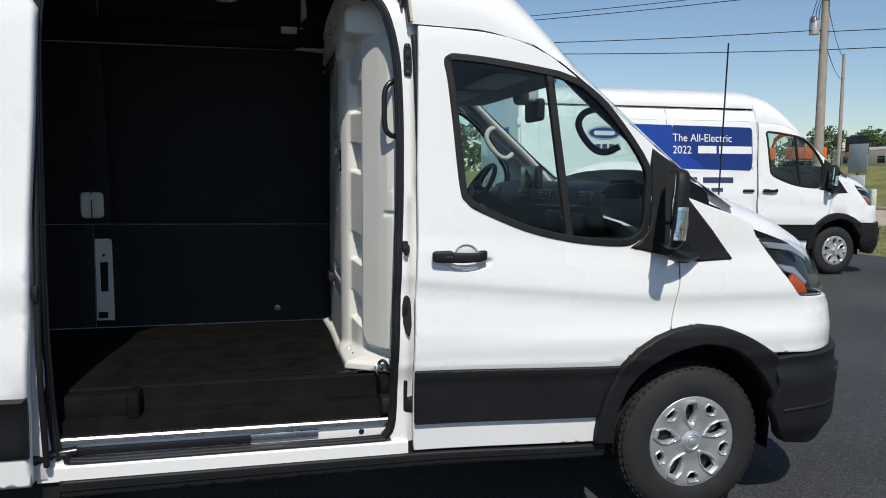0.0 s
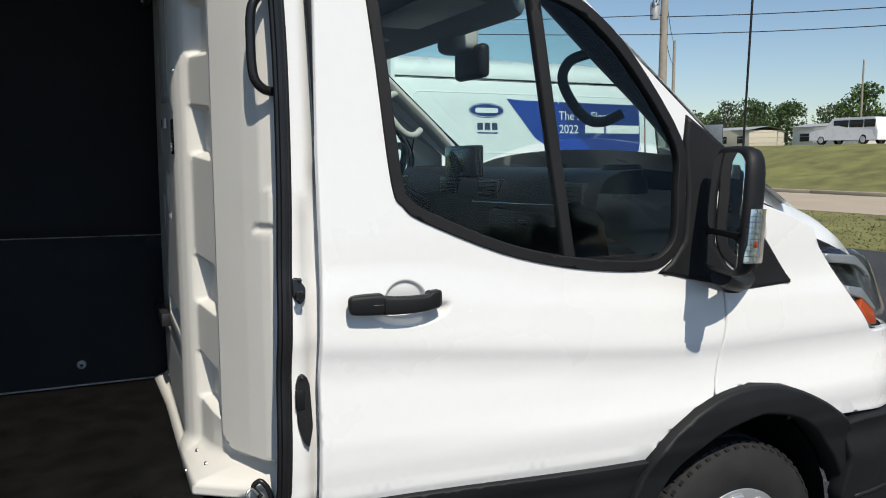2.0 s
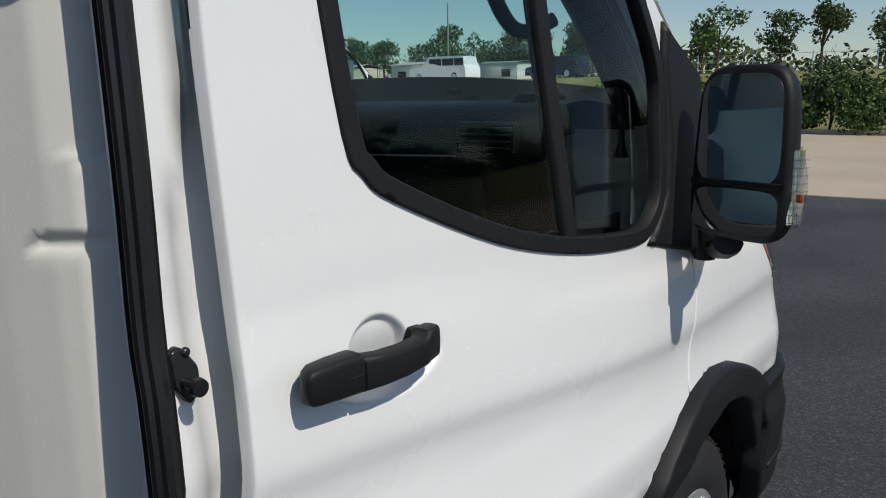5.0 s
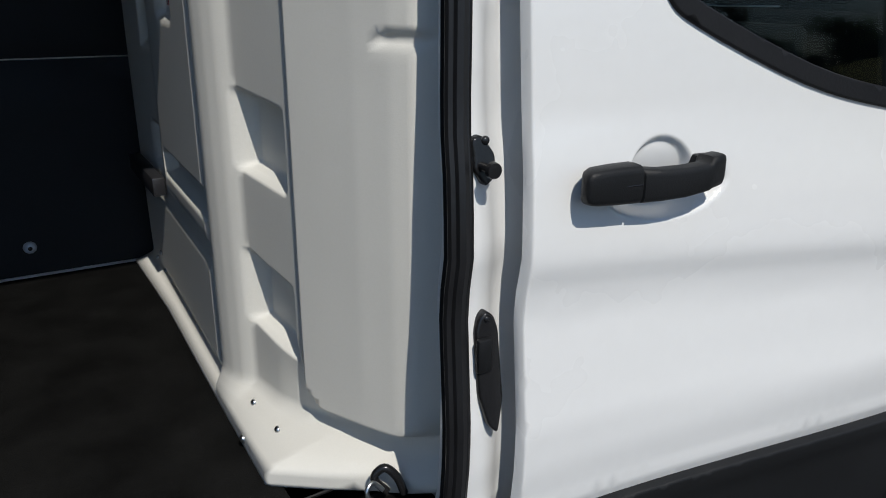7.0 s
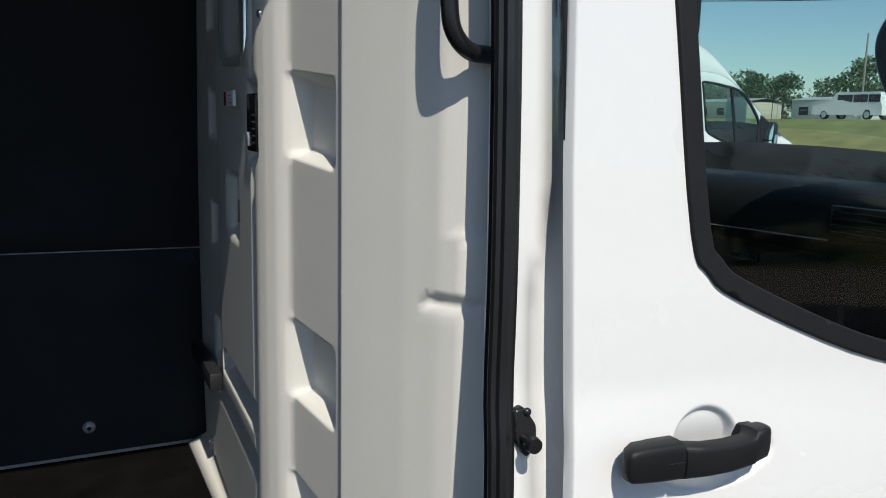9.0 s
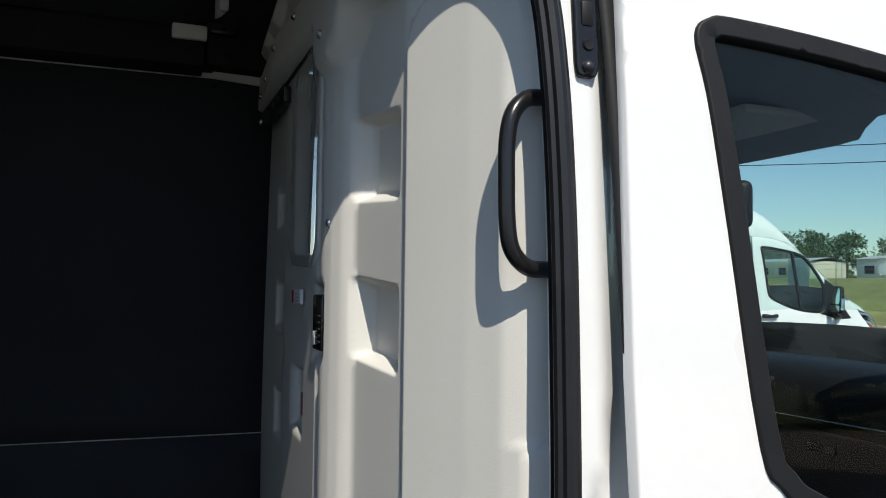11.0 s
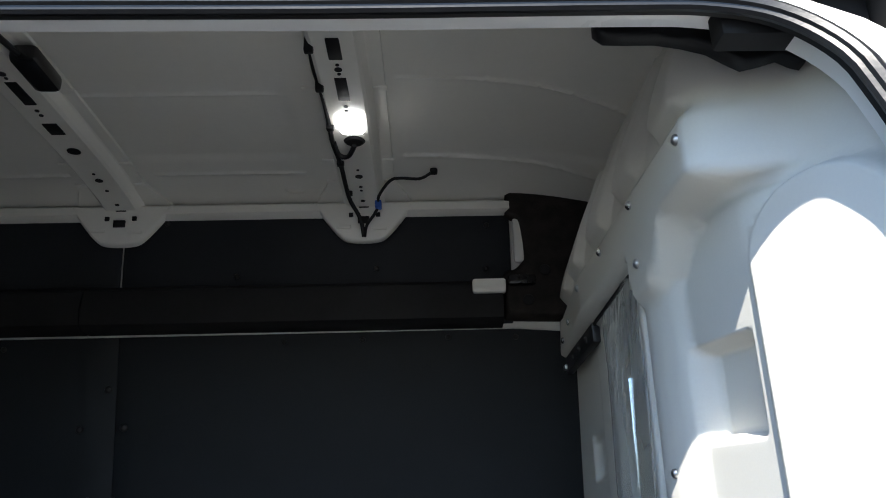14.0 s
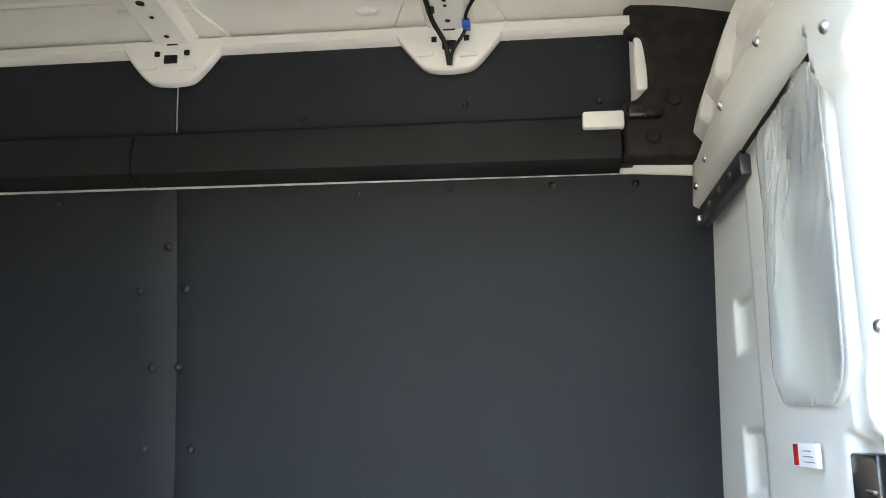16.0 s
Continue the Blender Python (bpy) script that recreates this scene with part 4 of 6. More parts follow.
knob = sheet("wall_boss", rounded([(-0.871, 1.322), (-0.747, 1.322), (-0.747, 1.471), (-0.871, 1.471)], 0.03, 6), lambda u, v: wall_at(u, v, 0.018), INNER, near_van, "white rounded cover on the far wall", step=0.02, r=0.012, thick=0.02)
box("cover_split", Vector(wall_at(-0.811, 1.325)) - Vector((0, 0.0195, 0)), Vector(wall_at(-0.806, 1.468)) - Vector((0, 0.015, 0)), RUBBER, knob, r=0.001)

# ---- bulkhead
POCKETS = [(3.544, 3.705, 1.160, 1.305, 0.12), (3.544, 3.705, 0.872, 1.018, 0.20), (3.544, 3.705, 1.582, 1.728, 0.10), (3.544, 3.705, 1.858, 2.010, 0.05)]      # y, y, z, z and the slant of the rims
DENTS = [(4.33, 4.49, 1.86, 1.98, 0.02), (4.33, 4.49, 1.60, 1.735, 0.02), (4.33, 4.49, 1.32, 1.45, 0.02), (4.33, 4.47, 1.03, 1.15, 0.02), (3.99, 4.16, 1.40, 1.545, 0.025), (3.775, 3.90, 1.57, 1.727, 0.025)]


def bump_box(y, z, box4, soft):
    y0, y1, z0, z1 = box4
    return ease(y0, y0 + soft, y) * ease(y1, y1 - soft, y) * ease(z0, z0 + soft, z) * ease(z1, z1 - soft, z)


def column(y, z):
    """How far outside the rim of the tall column by the door a place lies: straight sides, an arched head, a rounded foot."""
    r = 0.104 if z > 1.45 else 0.055
    edge = 3.310 - 0.010 * ease(1.52, 1.49, z)
    a = abs(y - (edge + 3.525) / 2) - (3.525 - edge) / 2 + r
    b = abs(z - 1.488) - 0.698 + r
    return min(max(a, b), 0.0) + math.hypot(max(a, 0.0), max(b, 0.0)) - r


def bulk_x(y, z):
    """How far forward the bulkhead stands: flat middle, raised welt, hollow with pockets, and the tall rounded column by the door."""
    x = lerp(y, [3.20, 3.24, 3.27, 3.30, 3.34, 3.40, 3.47, 3.51, 3.53, 3.62, 3.69, 3.715, 3.745, 3.77, 3.79, 3.80, 3.812, 5.0], [0.765, 0.744, 0.728, 0.714, 0.688, 0.648, 0.602, 0.577, 0.567, 0.550, 0.537, 0.516, 0.503, 0.496, 0.494, 0.495, 0.507, 0.540])
    x += 0.02 * ease(0.92, 0.80, z) * ease(3.62, 3.50, y)
    for *p, slant in POCKETS:
        x += 0.034 * bump_box(y, z - slant * (y - 3.62), p, 0.019)
    front = lerp(y, [3.27, 3.30, 3.315, 3.34, 3.40, 3.47, 3.53], [0.705, 0.680, 0.668, 0.650, 0.617, 0.584, 0.557])
    x += (min(front, x) - x) * ease(0.004, -0.011, column(y, z))
    x += 0.014 * bump_box(y, z, (3.296, 3.375, 1.388, 1.425), 0.016) + 0.008 * ease(1.505, 1.52, z) * ease(3.345, 3.315, y) * ease(2.1, 2.0, z)
    for *p, h in DENTS:
        x += h * bump_box(y, z, p, 0.02)
    # pressed plates of the flat middle
    x -= 0.008 * bump_box(y, z, (3.84, 4.29, 1.0, 2.215), 0.010)
    x -= 0.008 * bump_box(y, z, (3.84, 4.50, 0.735, 0.955), 0.010)
    x += 0.03 * bump_box(y, z, (3.83, 4.27, 1.045, 1.11), 0.018)
    x += 0.008 * bump_box(y, z, (3.808, 3.83, 0.74, 2.2), 0.006)
    # flange across the top, joined to the welt by a rounded corner, then the leaning part with its ribs
    low = 2.186 - 0.085 * ease(3.60, 3.74, y) * ease(3.83, 3.80, y)
    top = lerp(y, [3.42, 3.50, 3.75, 4.0, 4.2, 4.56, 4.75], [0.500, 0.484, 0.477, 0.474, 0.466, 0.487, 0.489])
    top += 0.022 * ease(2.298, 2.318, z) + 0.10 * ease(2.31, 2.66, z)
    top -= 0.03 * sum(bump_box(y, z, (c - 0.075, c + 0.075, 2.315, 2.60), 0.03) for c in (3.56, 3.80, 4.04, 4.28, 4.48))
    x += (top - x) * ease(low, low + 0.026, z) * ease(3.43, 3.49, y)
    x += 0.10 * ease(2.25, 2.66, z) * ease(3.49, 3.43, y)
    base = lerp(y, [3.24, 3.34, 3.374, 3.414, 3.475, 3.78, 4.3, 4.74], [0.74, 0.66, 0.618, 0.556, 0.473, 0.476, 0.486, 0.478])
    x += (min(base, x) - x) * ease(0.770, 0.715, z) * (y < 3.80) + (base - x) * ease(0.722, 0.700, z) * (y >= 3.80)
    return x


FILM = rounded([(4.120, 2.195), (4.075, 2.200), (3.868, 2.165), (3.845, 2.140), (3.854, 1.800), (3.885, 1.772), (4.100, 1.780), (4.135, 1.812)], 0.02)
edge_line = [(3.262, 0.86), (3.272, 0.72), (3.34, 0.695), (3.46, 0.692), (4.70, 0.692), (4.735, 0.95), (4.75, 1.3), (4.74, 1.75), (4.69, 2.05), (4.60, 2.27), (4.54, 2.40), (4.50, 2.66), (3.56, 2.66), (3.40, 2.45), (3.32, 2.3), (3.272, 2.1), (3.262, 1.5)]
bulkhead = sheet("bulkhead", edge_line, lambda u, v: (bulk_x(u, v), u, v), LINER, near_van, "light grey moulded bulkhead behind the seats", holes=[FILM], extra=[(y, z + p[4] * (y - 3.62)) for p in POCKETS for y in np.arange(p[0] - 0.002, p[1] + 0.004, 0.0052) for z in np.arange(p[2] - 0.002, p[3] + 0.004, 0.0052)] + [(3.525 + d, z) for d in (-0.016, -0.012, -0.008, -0.004, 0.0, 0.004) for z in np.arange(0.80, 2.12, 0.012)] + [(3.4175 + (0.104 + d) * math.cos(a), 2.082 + (0.104 + d) * math.sin(a)) for d in (-0.016, -0.011, -0.006, -0.001, 0.004) for a in np.arange(0, 3.15, 0.09)] + [(y, 0.79 + d) for d in (-0.004, 0.001, 0.006, 0.012) for y in np.arange(3.32, 3.52, 0.012)], step=0.0135, back=(1, 0, 0), r=0, thick=0.03, edge=60)
film_mat = bpy.data.materials.new("clouded_film")
film_mat.use_nodes = True
fn, fl = film_mat.node_tree.nodes, film_mat.node_tree.links
fp = fn["Principled BSDF"]
fp.inputs["Base Color"].default_value = (0.66, 0.66, 0.64, 1)
fp.inputs["Roughness"].default_value = 0.14
fp.inputs["Alpha"].default_value = 0.48
fp.inputs["Transmission Weight"].default_value = 0.0
fnz, fb = fn.new("ShaderNodeTexNoise"), fn.new("ShaderNodeBump")
fnz.inputs["Scale"].default_value, fnz.inputs["Detail"].default_value, fnz.inputs["Distortion"].default_value = 26, 3, 2.2
fb.inputs["Strength"].default_value, fb.inputs["Distance"].default_value = 0.3, 0.008
fl.new(fnz.outputs[0], fb.inputs["Height"])
film = sheet("window_film", inset(FILM, -0.02), lambda u, v: (bulk_x(3.95, 1.9) + 0.03 * (u - 3.95) - 0.010 + 0.003 * noise.noise((u * 9, v * 6, 0.3)) + 0.0035 * ease(1.9, 2.1, v) * abs(noise.noise((u * 30 + v * 14, v * 12, 2.3))), u, v), film_mat, bulkhead, "wrinkled clear plastic film over the bulkhead window", step=0.012, r=0, thick=0.001, back=(1, 0, 0), edge=80)
win_trim = sheet("window_rim", inset(FILM, -0.022), lambda u, v: (bulk_x(3.95, 1.9) + 0.03 * (u - 3.95) - 0.005, u, v), LINER, bulkhead, "raised rim of the bulkhead window", holes=[inset(FILM, 0.004)], step=0.03, r=0.006, thick=0.02, back=(1, 0, 0))
for y, z in ((3.506, 2.272), (3.755, 2.278), (3.995, 2.28), (4.208, 2.271), (4.42, 2.25), (4.555, 2.235), (3.75, 2.17)):
    screw(bulkhead, (bulk_x(y, z) - 0.002, y, z), "x", 0.0085)
for y, z in ((3.755, 1.83), (3.82, 1.135), (3.82, 1.55), (3.82, 0.91), (3.82, 0.79), (3.655, 0.745), (3.55, 0.742), (3.60, 0.712), (4.50, 0.722), (4.55, 0.76), (4.62, 0.725), (3.93, 1.07), (4.17, 1.085)):
    screw(bulkhead, (bulk_x(y, z) - 0.002, y, z), "x", 0.0075)
box("lock_case", (0.498, 3.80, 1.595), (0.53, 3.875, 1.70), GLOSSBLACK, bulkhead, "black latch case in its recess")
for k in range(5):
    box("latch_rib", (0.494, 3.805, 1.61 + 0.012 * k), (0.50, 3.83, 1.614 + 0.012 * k), CLAD, bulkhead, r=0.001)
box("latch_label", (0.4955, 3.845, 1.605), (0.499, 3.865, 1.63), WHITEINK, bulkhead, "small white label", r=0.0005)
tube("panel_gap", [(bulk_x(y, 2.196) + 0.002, y, 2.190) for y in np.linspace(3.845, 4.285, 6)], 0.0042, RUBBER, bulkhead, "dark joint under the flange", seg=6, n=1)
lab = box("warning_label", (0.4905, 3.965, 1.678), (0.497, 4.058, 1.708), WHITEINK, bulkhead, "white label with a red band", r=0.0005)
box("label_band", (0.490, 4.036, 1.679), (0.4917, 4.057, 1.707), RED, lab, r=0.0004)
for k in range(3):
    box("label_print", (0.490, 3.972 + 0.006 * k, 1.684 + 0.007 * k), (0.4917, 4.016, 1.685 + 0.007 * k), INK, lab, r=0.0003)
box("red_label", (0.524, 4.05, 1.43), (0.531, 4.11, 1.48), RED, bulkhead, "red label in a recess", r=0.0005)
box("dark_bar", (0.492, 4.22, 2.150), (0.512, 4.58, 2.194), DARKSTEEL, near_van, "dark steel bar on the bulkhead", r=0.003)
box("bar_tip", (0.484, 4.555, 2.158), (0.494, 4.58, 2.172), STEEL, near_van, "bright bolt end")
for k in range(3):
    screw(near_van, (0.491, 4.29 + 0.09 * k, 2.172), "x", 0.008, DARKSTEEL, "bar_bolt")
box("dark_bar", (0.485, 4.30, 0.985), (0.515, 4.62, 1.03), DARKSTEEL, near_van, "dark steel bar on the bulkhead", r=0.003)
# foot latch and grab handle
tube("foot_latch", [(0.655, 3.33, 0.705), (0.645, 3.335, 0.735), (0.628, 3.345, 0.752), (0.612, 3.35, 0.735), (0.63, 3.34, 0.71)], 0.007, GLOSSBLACK, near_van, "black foot catch with a bright loop")
tube("catch_loop", [(0.60, 3.33, 0.70), (0.592, 3.335, 0.725), (0.605, 3.34, 0.735), (0.62, 3.335, 0.72)], 0.004, STEEL, near_van, "bright catch loop")
tube("grab_handle", [(0.720, 3.315, 1.977), (0.689, 3.303, 1.977), (0.659, 3.296, 1.971), (0.637, 3.291, 1.948), (0.629, 3.290, 1.911), (0.628, 3.289, 1.858), (0.629, 3.288, 1.804), (0.636, 3.288, 1.768), (0.659, 3.290, 1.746), (0.691, 3.296, 1.743), (0.720, 3.308, 1.743)], 0.0115, GLOSSBLACK, near_van, "black tubular grab handle", seg=16)

# ---- inner roof
def roof_in(x, y, out=0.0):
    return (x, y, 2.682 - 0.10 * abs((y - MID) / 0.72) ** 3 - 0.08 * ease(0.35, 0.9, x) - out)


RIDGES = [(-0.665, -0.18, 4.035, 0.0), (-0.60, -0.19, 4.412, 0.0), (-1.33, -0.80, 4.035, 0.0), (-1.33, -0.80, 4.412, 0.0), (0.055, 0.80, 3.972, 0.42), (0.055, 0.80, 4.335, 0.30), (-0.665, -0.18, 3.66, 0.0), (0.055, 0.80, 3.60, 0.36)]      # x, x, y at the first x, and the bow


def ridge_y(x, r):
    return r[2] + r[3] * max(x - r[0], 0.0) ** 2


def groove(x, y):
    """Pressed beads of the roof skin, with the plates between them set up a little."""
    g = 0.0
    for r in RIDGES:
        g += 0.0055 * ease(0.011, 0.0, abs(y - ridge_y(x, r))) * ease(r[0], r[0] + 0.02, x) * ease(r[1], r[1] - 0.02, x)
    g += 0.0055 * ease(0.010, 0.0, abs(x + 0.172 + 0.06 * (4.03 - y))) * ease(4.04, 4.02, y) * ease(3.92, 3.96, y)
    g -= 0.004 * ease(4.345, 4.325, y) * ease(3.96, 3.98, y) * (ease(0.055, 0.075, x) + ease(-0.665, -0.645, x) * ease(-0.18, -0.20, x))
    g += 0.006 * ease(1.0, 0.3, ((x + 0.237) / 0.030) ** 2 + ((y - 4.505) / 0.013) ** 2)
    return g


roof_in_sheet = sheet("roof_lining", [(-2.8, 3.42), (0.72, 3.42), (0.72, 4.64), (-2.8, 4.64)], lambda u, v: Vector(roof_in(u, v)) - Vector((0, 0, groove(u, v))), INNER, near_van, "white painted inner roof skin", step=0.025, back=(0, 0, 1), r=0, thick=0.01, edge=60,
                      extra=[(x, ridge_y(x, r) + d) for r in RIDGES for x in np.arange(max(r[0], -1.4), min(r[1], 0.7), 0.02) for d in (-0.012, -0.008, -0.004, 0.0, 0.004, 0.008, 0.012)] + [(-0.237 + 0.03 * a * math.cos(t), 4.505 + 0.013 * a * math.sin(t)) for a in (0.4, 0.7, 0.85, 1.0) for t in np.arange(0, 6.28, 0.5)])
loft("roof_rail", [[(x, 4.58, 2.602), (x, 4.552, 2.605), (x, 4.538, 2.615), (x, 4.540, 2.637), (x, 4.57, 2.655)] for x in (-2.8, -0.75, 0.0, 0.36)], INNER, near_van, "white roof side rail")


def roof_bow(xc, lamp):
    """A cross member: hat section with holes, ending in a rounded tab over the wall."""
    rows = []
    for y in np.linspace(3.44, 4.60, 30):
        z, k = roof_in(xc, y)[2], 0.045 * ease(4.44, 4.58, y)
        rows.append([(xc + dx + math.copysign(k, dx) * (abs(dx) > 0.06), y, z - h) for dx, h in ((-0.090, 0.001), (-0.0885, 0.007), (-0.062, 0.0075), (-0.058, 0.010), (-0.048, 0.030), (-0.041, 0.0355), (0.041, 0.0355), (0.048, 0.030), (0.058, 0.010), (0.062, 0.0075), (0.0885, 0.007), (0.090, 0.001))])
    bow = loft("roof_bow", rows, INNER, near_van, "white perforated roof cross member", edge=25)
    tab = spline([(-0.14, 2.64), (-0.115, 2.60), (-0.065, 2.540), (-0.03, 2.526), (0.03, 2.526), (0.065, 2.540), (0.115, 2.60), (0.14, 2.64)], 4, False)
    sheet("bow_tab", [(xc + u, v) for u, v in tab], lambda u, v: (u, 4.536 + 0.02 * (2.62 - v), v), INNER, bow, step=0.03, r=0.006, thick=0.02)
    for du, z0, w, h in ((0.0, 2.585, 0.016, 0.010), (-0.035, 2.60, 0.006, 0.006), (0.04, 2.60, 0.006, 0.006)):
        box("tab_hole", (xc + du - w, 4.531, z0 - h), (xc + du + w, 4.538, z0 + h), RUBBER, bow, r=0.001)
    for dx, dz in ((-0.055, 2.565), (0.045, 2.56)):
        box("tab_spot", (xc + dx - 0.02, 4.532, dz - 0.006), (xc + dx + 0.02, 4.538, dz + 0.006), INNER, bow, r=0.003)
    def hole(y, w, h, round_):
        z = roof_in(xc, y)[2] - 0.0375
        if round_:
            lathe("bow_hole", [(0.0, 0.0), (w, 0.0), (w, 0.002)], RUBBER, bow, seg=12, centre=(xc, y, z), axis="z")
        else:
            box("bow_slot", (xc - w, y - h, z - 0.0005), (xc + w, y + h, z + 0.003), RUBBER, bow, r=0.001)
    for y, w, h in ((3.62, 0.0135, 0.046), (3.79, 0.0135, 0.046), (3.958, 0.0125, 0.045), (4.545, 0.014, 0.011)) + (((4.112, 0.0165, 0.025),) if not lamp else ()):
        hole(y, w, h, False)
    for y, w in ((3.70, 0.004), (3.715, 0.007), (3.73, 0.004), (3.862, 0.004), (3.88, 0.008), (3.897, 0.004), (4.03, 0.005), (4.05, 0.005), (4.34, 0.004), (4.375, 0.010), (4.43, 0.005), (4.505, 0.006), (4.22 if not lamp else 4.45, 0.016 if not lamp else 0.004)):
        hole(y, w, 0, True)
    for s in (-1, 1):
        for y in (3.70, 4.0, 4.34, 4.45):
            box("bow_weld", (xc + s * 0.078 - 0.016, y - 0.008, roof_in(xc, y)[2] - 0.012), (xc + s * 0.078 + 0.016, y + 0.008, roof_in(xc, y)[2] - 0.004), INNER, bow, r=0.003)
    return bow


for xb, lit in ((-0.048, True), (-0.722, False), (-1.395, False), (-2.07, False)):
    roof_bow(xb, lit)
zl = roof_in(-0.04, 4.09)[2] - 0.036
dome = part("dome_lamp", box_bm((-0.070, 4.060, zl - 0.018), (-0.014, 4.135, zl + 0.002), 0.012, 3), glow("lamp_white", (1.0, 0.98, 0.94), 3.0), near_van, "lit white load bay lamp")
lathe("grommet", [(0.0, -0.004), (0.02, -0.005), (0.026, 0.0)], RUBBER, near_van, "black cable grommet", seg=18, centre=(-0.043, 4.190, zl), axis="z")


def wire(pts, r=0.0045, material=None, name="wiring_loom"):
    return tube(name, [(x, y, roof_in(x, y)[2] - d) for x, y, d in pts], r, material or RUBBER, near_van, "black wiring loom taped to the roof", seg=8, n=4)


wire([(-0.092, 3.5, 0.020), (-0.090, 3.72, 0.02), (-0.096, 3.81, 0.022), (-0.100, 3.90, 0.022), (-0.096, 3.98, 0.026), (-0.094, 4.06, 0.03), (-0.095, 4.14, 0.034), (-0.096, 4.2, 0.036), (-0.088, 4.30, 0.040), (-0.086, 4.40, 0.044), (-0.080, 4.48, 0.050), (-0.055, 4.515, 0.085), (-0.046, 4.525, 0.132)], 0.006)
wire([(-0.092, 4.19, 0.040), (-0.084, 4.232, 0.05), (-0.062, 4.232, 0.055), (-0.043, 4.195, 0.045)], 0.006)
wire([(-0.044, 4.527, 0.132), (-0.038, 4.522, 0.10), (-0.015, 4.512, 0.07), (-0.005, 4.50, 0.052), (-0.002, 4.47, 0.042), (0.03, 4.43, 0.02), (0.06, 4.425, 0.015), (0.11, 4.43, 0.015), (0.14, 4.40, 0.015)], 0.0042)
box("blue_clip", (-0.014, 4.485, roof_in(0, 4.50)[2] - 0.062), (0.004, 4.515, roof_in(0, 4.50)[2] - 0.042), mat("blue_plastic", (0.02, 0.09, 0.4), 0.4), near_van, "blue wire clip")
box("wire_plug", (0.138, 4.385, roof_in(0.15, 4.4)[2] - 0.018), (0.158, 4.41, roof_in(0.15, 4.4)[2] - 0.006), RUBBER, near_van, "black wire plug")
for y in (3.66, 3.8, 3.95, 4.12, 4.3, 4.46):
    xw = lerp(y, [3.5, 3.8, 4.06, 4.3, 4.5], [-0.092, -0.096, -0.094, -0.088, -0.080])
    box("loom_tape", (xw - 0.009, y - 0.01, roof_in(xw, y)[2] - 0.046), (xw + 0.009, y + 0.006, roof_in(xw, y)[2] - 0.010), RUBBER, near_van, r=0.003)
box("alarm_module", (-0.672, 3.80, 2.622), (-0.618, 3.925, 2.660), GLOSSBLACK, near_van, "black module on the roof member", r=0.012)
wire([(-0.66, 3.45, 0.02), (-0.665, 3.60, 0.03), (-0.66, 3.70, 0.035), (-0.65, 3.80, 0.04)], 0.006)
# corner mouldings
corner = sheet("corner_moulding", rounded([(0.335, 2.305), (0.52, 2.300), (0.56, 2.40), (0.62, 2.66), (0.352, 2.685), (0.345, 2.60), (0.382, 2.585), (0.398, 2.47), (0.37, 2.438), (0.335, 2.43)], 0.012), lambda u, v: (u, 4.545 - 0.02 * (v - 2.3), v), mat("dusty_moulding", (0.019, 0.016, 0.014), 0.65, vary=0.7, scale=26, fine=320, spec=0.25), near_van, "dusty black moulded corner cover", step=0.03, r=0.012, thick=0.05)
box("moulding_slot", (0.345, 4.520, 2.385), (0.42, 4.545, 2.415), GLOSSBLACK, corner, r=0.008)
for x, z in ((0.448, 2.43), (0.398, 2.345)):
    lathe("moulding_hole", [(0.0, -0.002), (0.014, -0.003), (0.016, 0.0)], RUBBER, corner, seg=16, centre=(x, 4.538, z))
box("white_tab", (0.248, 4.525, 2.365), (0.338, 4.55, 2.405), INNER, near_van, "white body tab", r=0.006)
box("white_tab", (0.368, 4.55, 2.46), (0.395, 4.57, 2.59), INNER, near_van, "white body tab", r=0.006)
trim_line = spline([(0.36, 2.41), (0.372, 2.379), (0.442, 2.378), (0.512, 2.359), (0.553, 2.329), (0.605, 2.345), (0.635, 2.33), (0.66, 2.40), (0.55, 2.46), (0.40, 2.46)], 2)
sheet("header_trim", trim_line, lambda u, v: (u, 3.40 + 0.15 * (v - 2.36), v), CLAD, near_van, "black moulded header corner trim", step=0.03, r=0.006)
# painted sill under the seal, dark strip in the upper door gap
loft("sill", [[(x, 3.245, 0.433), (x, side_y(x, 0.4) + 0.016, 0.431), (x, side_y(x, 0.4) + 0.010, 0.424), (x, side_y(x, 0.4) + 0.010, 0.372), (x, 3.245, 0.370)] for x in (-0.76, -0.3, 0.2, 0.712)], PAINT, near_van, "white painted door sill", edge=25)
sheet("door_gap_strip", [(0.756, 1.53), (0.786, 1.53), (0.783, 1.70), (0.777, 1.87), (0.769, 2.06), (0.762, 2.17), (0.738, 2.17), (0.744, 2.06), (0.750, 1.87), (0.754, 1.70)], lambda u, v: (u, side_y(u, v) + 0.020, v), RUBBER, near_van, "black rubber strip in the door gap", step=0.03, r=0, thick=0.004)
# ---------------------------------------------------------------- ground


